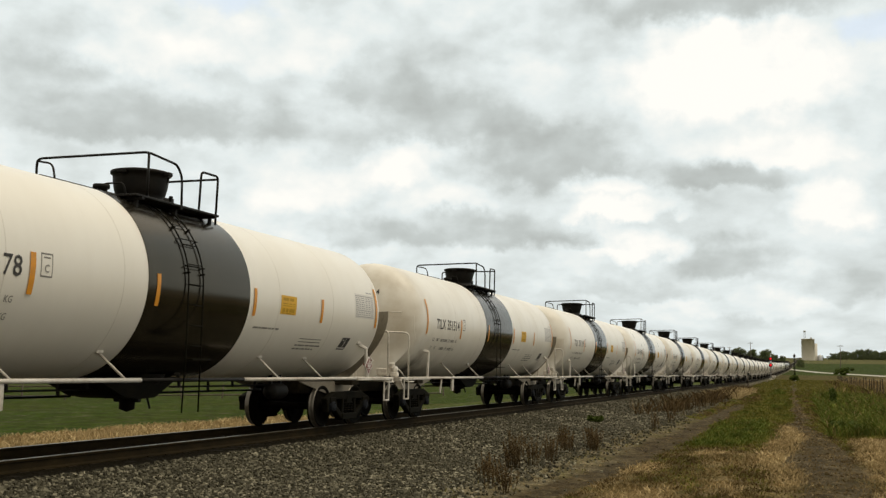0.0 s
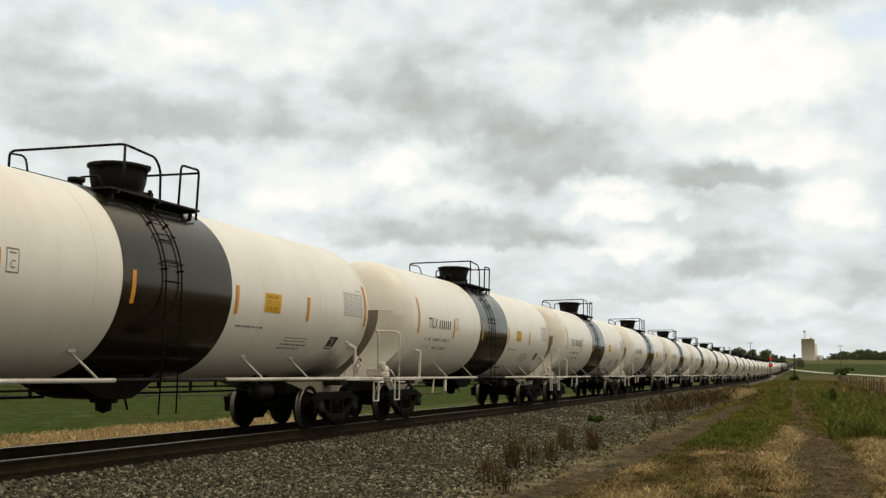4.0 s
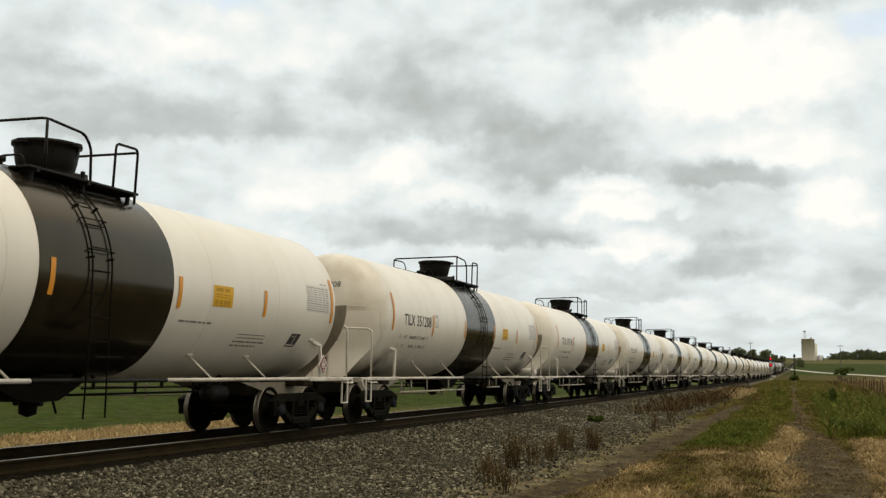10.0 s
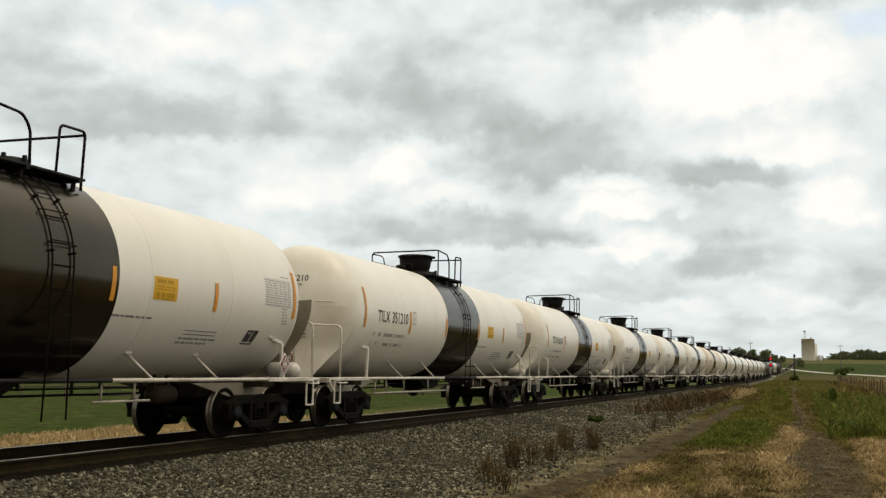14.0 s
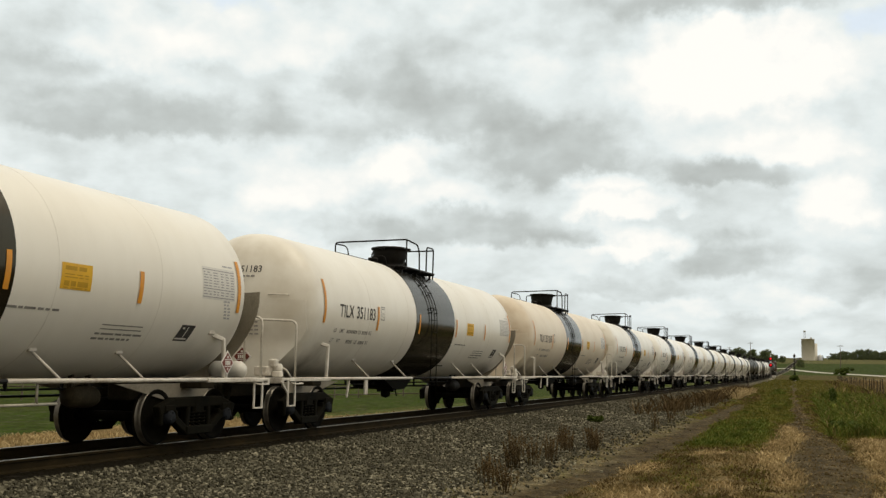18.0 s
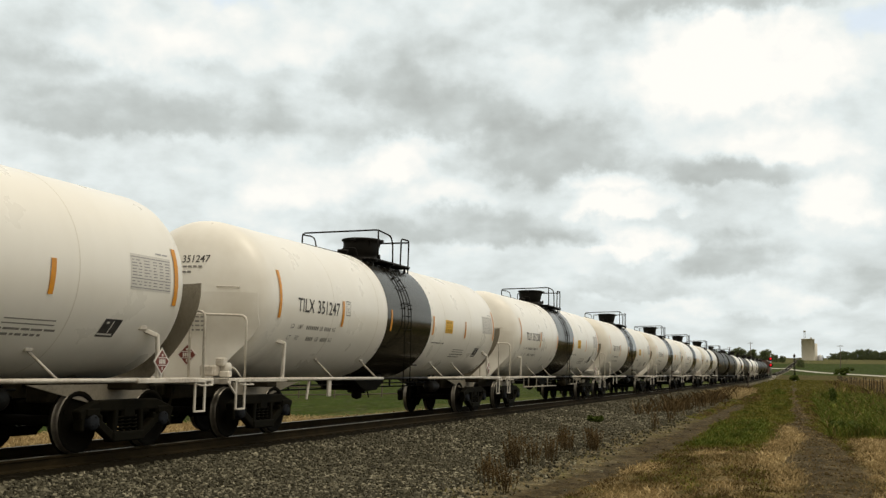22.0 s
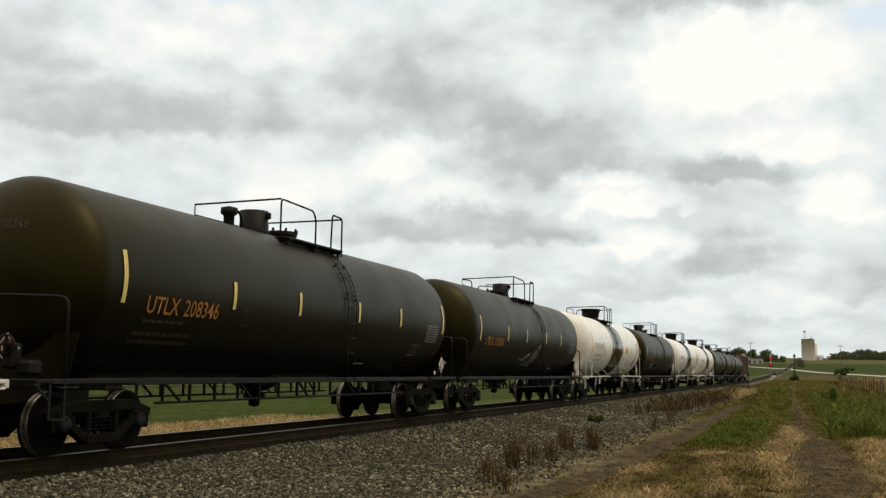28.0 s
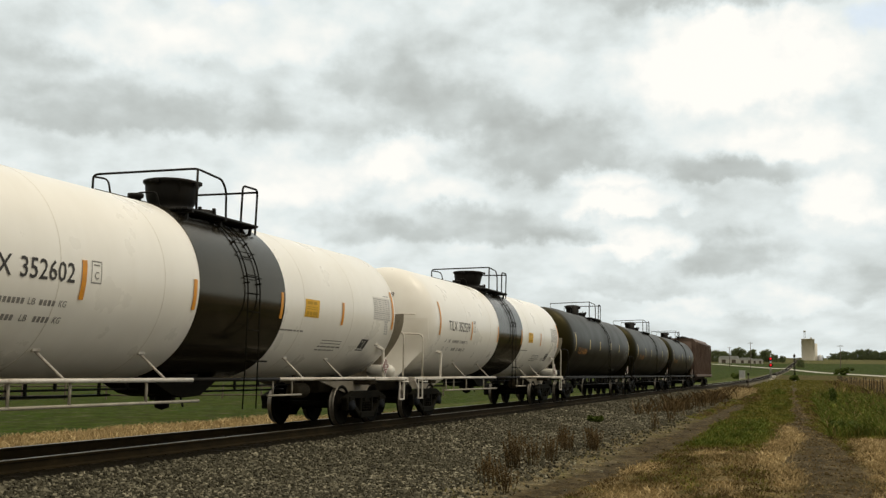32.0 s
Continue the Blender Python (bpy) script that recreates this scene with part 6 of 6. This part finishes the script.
def weed(x, y, n, h, seed):
    """A clump of dead brown seed stalks."""
    rnd = random.Random(seed)
    ob = thing("weed_clump", "clump of dry brown weed stalks in the gravel", "weed", "dry weeds in the gravel")
    zb = max(ground_z(x, y), ballast_z(x - TRACK_X) + rise(y))
    ob.location = (x, y, zb)
    s = Shape()
    seeds = Shape()
    for _ in range(int(n * 2.6)):
        a, lean, hh = rnd.uniform(0, 6.28), rnd.uniform(0.02, 0.30), h * rnd.uniform(0.45, 1.15)
        r0 = rnd.uniform(0, 0.14)
        b = Vector((r0 * math.cos(a), r0 * math.sin(a), -0.03))
        top = b + Vector((lean * hh * math.cos(a), lean * hh * math.sin(a), hh))
        mid = b.lerp(top, 0.5) + Vector((rnd.uniform(-0.02, 0.02), rnd.uniform(-0.02, 0.02), 0))
        s.tube([b, mid, top], 0.005, 4)
        for k in range(9):
            p = mid.lerp(top, k / 8)
            d = Vector((rnd.uniform(-1, 1), rnd.uniform(-1, 1), rnd.uniform(0, 1))) * 0.03
            seeds.beam(p, p + d, 0.013, 0.013)
    tagged(part("stalk_tuft", s, M["seed_heads"], ob), kind="stuff")
    tagged(part("seed_mass", seeds, M["seed_heads"], ob), kind="stuff")


for i, (x, y, n, h) in enumerate(((-5.0, 18.6, 16, 0.62), (-4.85, 19.4, 8, 0.55), (-4.75, 20.4, 9, 0.5), (-5.15, 23.5, 11, 0.52), (-4.95, 22.9, 9, 0.45),
                                  (-4.50, 23.6, 12, 0.45), (-4.62, 24.0, 10, 0.45), (-4.1, 14.9, 7, 0.5), (-4.55, 15.6, 6, 0.4), (-4.9, 16.5, 4, 0.4),
                                  (-4.3, 32.0, 5, 0.6), (-4.6, 38.5, 6, 0.6), (-5.2, 50.0, 7, 0.6))):
    weed(x, y, n, h, 40 + i)


# ======================= stuff: stones, grass =======================
def surface_z(x, y):
    return max(ground_z(x, y), ballast_z(x - TRACK_X) + rise(y))


def chips(name, x, y, z, size, rnd, mat):
    """Loose angular lumps as one mesh."""
    n = len(x)
    cube = np.array([(-1, -1, -1), (1, -1, -1), (1, 1, -1), (-1, 1, -1), (-1, -1, 1), (1, -1, 1), (1, 1, 1), (-1, 1, 1)], float)
    faces = np.array([(4, 5, 6, 7), (0, 1, 5, 4), (1, 2, 6, 5), (2, 3, 7, 6), (3, 0, 4, 7)])      # the hidden underside is left open
    pts = cube[None] * rnd.uniform(0.55, 1.1, (n, 8, 3)) * size[:, None, None] * rnd.uniform(0.65, 1.2, (n, 1, 3))
    a, b = rnd.uniform(0, 6.28, n), rnd.uniform(-0.7, 0.7, n)
    ca, sa, cb, sb = np.cos(a), np.sin(a), np.cos(b), np.sin(b)
    px, py, pz = pts[..., 0].copy(), pts[..., 1].copy(), pts[..., 2].copy()
    py, pz = py * cb[:, None] - pz * sb[:, None], py * sb[:, None] + pz * cb[:, None]
    px, py = px * ca[:, None] - py * sa[:, None], px * sa[:, None] + py * ca[:, None]
    v = np.stack([px + x[:, None], py + y[:, None], pz + (z + size * 0.35)[:, None]], 2).reshape(-1, 3)
    f = (np.arange(n)[:, None, None] * 8 + faces[None]).reshape(-1, 4)
    return fast_mesh(name, v, f, mat)


def scatter_stones():
    rnd = np.random.RandomState(5)
    n = 112000
    y = 8.0 + 92.0 * rnd.rand(n) ** 2.3
    edge = -5.2 - 0.006 * (y - 15)
    lo = TRACK_X + 1.55
    x = lo + (edge + 1.9 - lo) * rnd.rand(n)
    keep = rnd.rand(n) < np.clip(1.0 - (x - edge + 0.3) / 1.8, 0.05, 1.0) ** 1.6
    keep &= y > np.maximum(7.5, -x * 0.95)
    x, y = x[keep], y[keep]
    n = len(x)
    z = np.array([surface_z(a, b) for a, b in zip(x, y)])
    size = rnd.uniform(0.010, 0.026, n) * (1 + 0.012 * y)
    me = chips("ballast_stones", x, y, z, size, rnd, M["stones"])
    tagged(new("ballast_stones", me), "loose grey crushed ballast stones", "gravel", kind="stuff")


def scatter_clods():
    rnd = np.random.RandomState(9)
    n = 9000
    y = 12.0 + 48.0 * rnd.rand(n) ** 1.6
    x = -4.6 + (6.4 + 0.05 * y) * rnd.rand(n)
    bare = np.array([zones(a, b)[3] for a, b in zip(x, y)])
    keep = rnd.rand(n) < np.clip(bare, 0.10, 0.9) * np.where(x < -2, 0.08, 1.0)
    x, y = x[keep], y[keep]
    z = np.array([surface_z(a, b) for a, b in zip(x, y)])
    size = rnd.uniform(0.006, 0.022, len(x)) * (1 + 0.009 * y)
    me = chips("soil_clods", x, y, z - size * 0.3, size, rnd, M["clods"])
    tagged(new("soil_clods", me), "crumbled brown soil clods on the path and ruts", "soil", kind="stuff")


def blades(name, label, category, spots, mat, seed, wide=0.007):
    """Thin bent blades; spots are rows of x, y, height."""
    rnd = np.random.RandomState(seed)
    x, y, h = spots[:, 0], spots[:, 1], spots[:, 2]
    n = len(x)
    z = np.array([surface_z(a, b) for a, b in zip(x, y)])
    a, w = rnd.uniform(0, 6.28, n), wide * (1 + 0.03 * y) * rnd.uniform(0.6, 1.3, n)
    lean = rnd.uniform(0.2, 1.3, n) * h
    d = rnd.uniform(0, 6.28, n)
    base = np.stack([x, y, z - 0.02], 1)
    side = np.stack([np.cos(a) * w, np.sin(a) * w, 0 * a], 1)
    mid = base + np.stack([np.cos(d) * lean * 0.3, np.sin(d) * lean * 0.3, h * 0.6], 1)
    top = base + np.stack([np.cos(d) * lean, np.sin(d) * lean, h], 1)
    v = np.stack([base - side, base + side, mid + side * 0.7, top, mid - side * 0.7], 1).reshape(-1, 3)
    f = np.arange(n)[:, None] * 5 + np.arange(5)[None]
    tagged(new(name, fast_mesh(name, v, f, mat)), label, category, kind="stuff")


def scatter_grass():
    rnd = random.Random(8)
    green, dry, stalks, fresh, brown, pale = [], [], [], [], [], []

    def tuft(into, x, y, n, h, spread):
        for _ in range(n):
            into.append((x + rnd.gauss(0, spread), y + rnd.gauss(0, spread * 1.5), h * rnd.uniform(0.5, 1.1)))
    for _ in range(62000):
        y = 12 + 110 * rnd.random() ** 1.75
        x = -5.6 + (7.0 + 0.10 * y) * rnd.random()
        if x > y * 0.12 + 1.0:
            continue
        straw, crop, ripe, soil, gravel, lush = zones(x, y)
        k = 1 + 0.010 * y
        patch = noise.noise(Vector((x * 0.9, y * 0.30, 3.0)))
        small = noise.noise(Vector((x * 2.6, y * 1.1, 7.0)))
        if gravel > 0.5:
            if rnd.random() < (0.04 if x < -5.0 else 0.12):
                tuft(brown if small < 0.1 else green, x, y, 3, 0.05 * k, 0.05)
            continue
        if x < path_x(y) - 0.3 and y < 42 and rnd.random() < 0.78:
            continue
        if soil > 0.5:
            if rnd.random() < (0.03 if x < -2 else 0.34 + 0.5 * small):
                tuft(brown if rnd.random() < 0.55 else dry if rnd.random() < 0.6 else pale, x, y, 4, 0.035 * k, 0.06)
            continue
        if lush > 0.62 + 0.25 * patch:
            tuft(fresh if rnd.random() < 0.8 else green, x, y, 7, rnd.uniform(0.06, 0.15) * k, 0.07)
        elif straw > 0.8:
            tuft(pale if rnd.random() < 0.8 else dry if rnd.random() < 0.6 else brown, x, y, 7, rnd.uniform(0.03, 0.11) * k, 0.09)
        elif straw + 0.5 * patch > 0.55:
            if rnd.random() < 0.75 + small:
                tuft(dry if rnd.random() < 0.6 else brown, x, y, 5, rnd.uniform(0.03, 0.08) * k, 0.07)
        elif lush > 0.2 or patch + small * 0.6 > (0.48 if y < 26 else 0.15):
            tuft(green if rnd.random() < 0.8 else fresh, x, y, 6, rnd.uniform(0.03, 0.09) * k, 0.07)
        elif rnd.random() < 0.75 + small:
            tuft(brown if rnd.random() < 0.7 else green, x, y, 6, rnd.uniform(0.03, 0.08) * k, 0.07)
    for _ in range(30000):                       # far verge
        y = rnd.uniform(90, 280)
        x = -9.0 + (11.5 + 0.07 * y) * rnd.random()
        straw, crop, ripe, soil, gravel, lush = zones(x, y)
        if gravel > 0.4 or soil > 0.5:
            continue
        (dry if straw > 0.5 else fresh if lush > 0.45 else green).append((x, y, rnd.uniform(0.06, 0.2)))
    straw = []
    for _ in range(26000):                       # straw verge beyond the rails
        y = 10 + 34 * rnd.random() ** 1.2
        x = TRACK_X - rnd.uniform(4.6, 12.2)
        straw.append((x, y, rnd.uniform(0.06, 0.24)))
    for _ in range(3600):                        # pale reeds far along the ballast
        y = rnd.uniform(74, 100)
        x = rnd.uniform(-6.9, -4.3)
        if noise.noise(Vector((x * 0.6, y * 0.12, 9.0))) > -0.05:
            pale.append((x, y, rnd.uniform(0.25, 0.7)))
    for _ in range(3600):                        # brown dock in the ballast's foot
        y = rnd.uniform(44, 112)
        x = -6.0 + rnd.gauss(0, 0.5) - 0.35 * math.sin(y * 0.06)
        if noise.noise(Vector((x * 0.8, y * 0.25, 5.0))) > -0.12:
            stalks.append((x, y, rnd.uniform(0.2, 0.85)))
    for _ in range(1500):                       # rank growth along the wire fence
        y = rnd.uniform(60, 240)
        (stalks if rnd.random() < 0.2 else dry if rnd.random() < 0.35 else green).append((5.4 + rnd.gauss(0, 0.9), y, rnd.uniform(0.3, 0.8)))
    for _ in range(15000):                       # tall rank grass on the far side of the farm track
        y = 33.5 + 62 * rnd.random() ** 1.4
        (fresh if rnd.random() < 0.7 else green if rnd.random() < 0.8 else dry).append((rnd.uniform(0.55, 2.2 + 0.045 * y), y, rnd.uniform(0.15, 0.50)))
    for _ in range(9000):
        y = rnd.uniform(60, 250)
        dry.append((6.8 + rnd.uniform(-0.5, 5.0), y, rnd.uniform(0.3, 0.8)))
    blades("green_grass", "patchy green grass on the verge", "grass", np.array(green), M["green_blades"], 1)
    blades("fresh_grass", "fresh bright green grass patches on the verge", "grass", np.array(fresh), M["fresh_blades"], 4)
    blades("straw_grass", "tall bleached straw beyond the rails", "grass", np.array(straw), M["straw_blades"], 5, 0.012)
    blades("dry_grass", "straw-coloured dry grass on the verge", "grass", np.array(dry), M["dry_blades"], 2)
    blades("brown_litter", "matted brown dead grass on the verge", "grass", np.array(brown), M["brown_blades"], 6)
    blades("pale_stubble", "bleached straw stubble beside the farm track", "grass", np.array(pale), M["straw_blades"], 7, 0.007)
    blades("brown_stalks", "dark brown dead weed stalks beside the ballast", "weeds", np.array(stalks), M["seed_heads"], 3, 0.009)


scatter_stones()
scatter_clods()
scatter_grass()


# ======================= pieces of the track =======================
def lay_ties():
    s = Shape()
    s.box((0, 0, -0.27), (2.5, 0.23, 0.18), None, 0, 0.015)
    me = s.mesh("tie", M["tie"])
    rnd = random.Random(4)
    for i in range(280):
        y = 4.0 + i * 0.5
        t = part("tie", me, None, railway_track)
        t.location = (TRACK_X + rnd.uniform(-0.04, 0.04), y, 0.005 + rnd.uniform(-0.008, 0.008))
        t.rotation_euler = (0, 0, rnd.uniform(-0.012, 0.012))
    s = Shape()
    y = 144.0
    while y < 420:
        s.box((TRACK_X, y, -0.265 + rise(y)), (2.6, 0.23, 0.18))
        y += 0.5
    tagged(part("far_ties", s, M["tie"], railway_track), kind="stuff")
    for side in (1, -1):                         # tie plates under the rails
        s = Shape()
        for i in range(280):
            s.box((TRACK_X + side * 0.755, 4.0 + i * 0.5, -0.178), (0.34, 0.19, 0.016))
        tagged(part("tie_plates", s, M["rust"], railway_track), kind="stuff")


lay_ties()


# ======================= motion =======================
def train_way(t):
    """How far along the track the train's reference stands at t seconds: about 18.4 m/s, gathering speed."""
    gs = (11.1, 11.23, 11.35, 11.48, 11.58, 11.63, 11.65, 11.66, 11.63, 11.56, 11.46, 11.34, 11.2, 11.04, 10.85, 10.62, 10.37, 10.1, 9.82, 9.51, 9.2, 8.86, 8.95, 8.55, 8.06, 7.55, 7.0, 6.38, 5.72, 5.08, 4.42, 3.73, 3.02)
    i = min(31, max(0, int(t)))
    m = lambda k: (gs[min(32, k + 1)] - gs[max(0, k - 1)]) / (min(32, k + 1) - max(0, k - 1))
    w = t - i
    h = 2 * w ** 3 - 3 * w ** 2
    g = (h + 1) * gs[i] + (w ** 3 - 2 * w ** 2 + w) * m(i) - h * gs[i + 1] + (w ** 3 - w ** 2) * m(i + 1)
    return g - 18.36 * t


def motions():
    for k, car in enumerate(CARS):
        rows = []
        for sec in range(33):
            y = train_way(float(sec)) + PITCH * k + 4.3
            rows.append((float(sec), pose(TRACK_X, y, rise(y), math.degrees(math.atan(grade(y))), 0, 0)))
        walk(car, rows)
    # every wheel turns with the train: one turning, shared by all wheelsets
    start = train_way(0.0)
    wheels = [o for car in CARS for o in car.children_recursive if o.name.split(".")[0] == "wheelset"]
    rows = [(i / FPS, pose(0, 0, 0, math.degrees((start - train_way(i / FPS)) / 0.457), 0, 0)) for i in range(32 * FPS + 1)]
    walk(wheels[0], rows)
    turning, slot = wheels[0].animation_data.action, wheels[0].animation_data.action_slot
    for w in wheels[1:]:
        keys = w.animation_data_create()
        keys.action = turning
        keys.action_slot = slot
    # the cloud layer comes slowly on
    w = radians(-math.degrees(_yaw) + 5.0)
    walk(sky_backdrop, [(0.0, pose(75 * math.sin(w), 75 * math.cos(w), 0)), (32.0, pose(-75 * math.sin(w), -75 * math.cos(w), 0))])


motions()
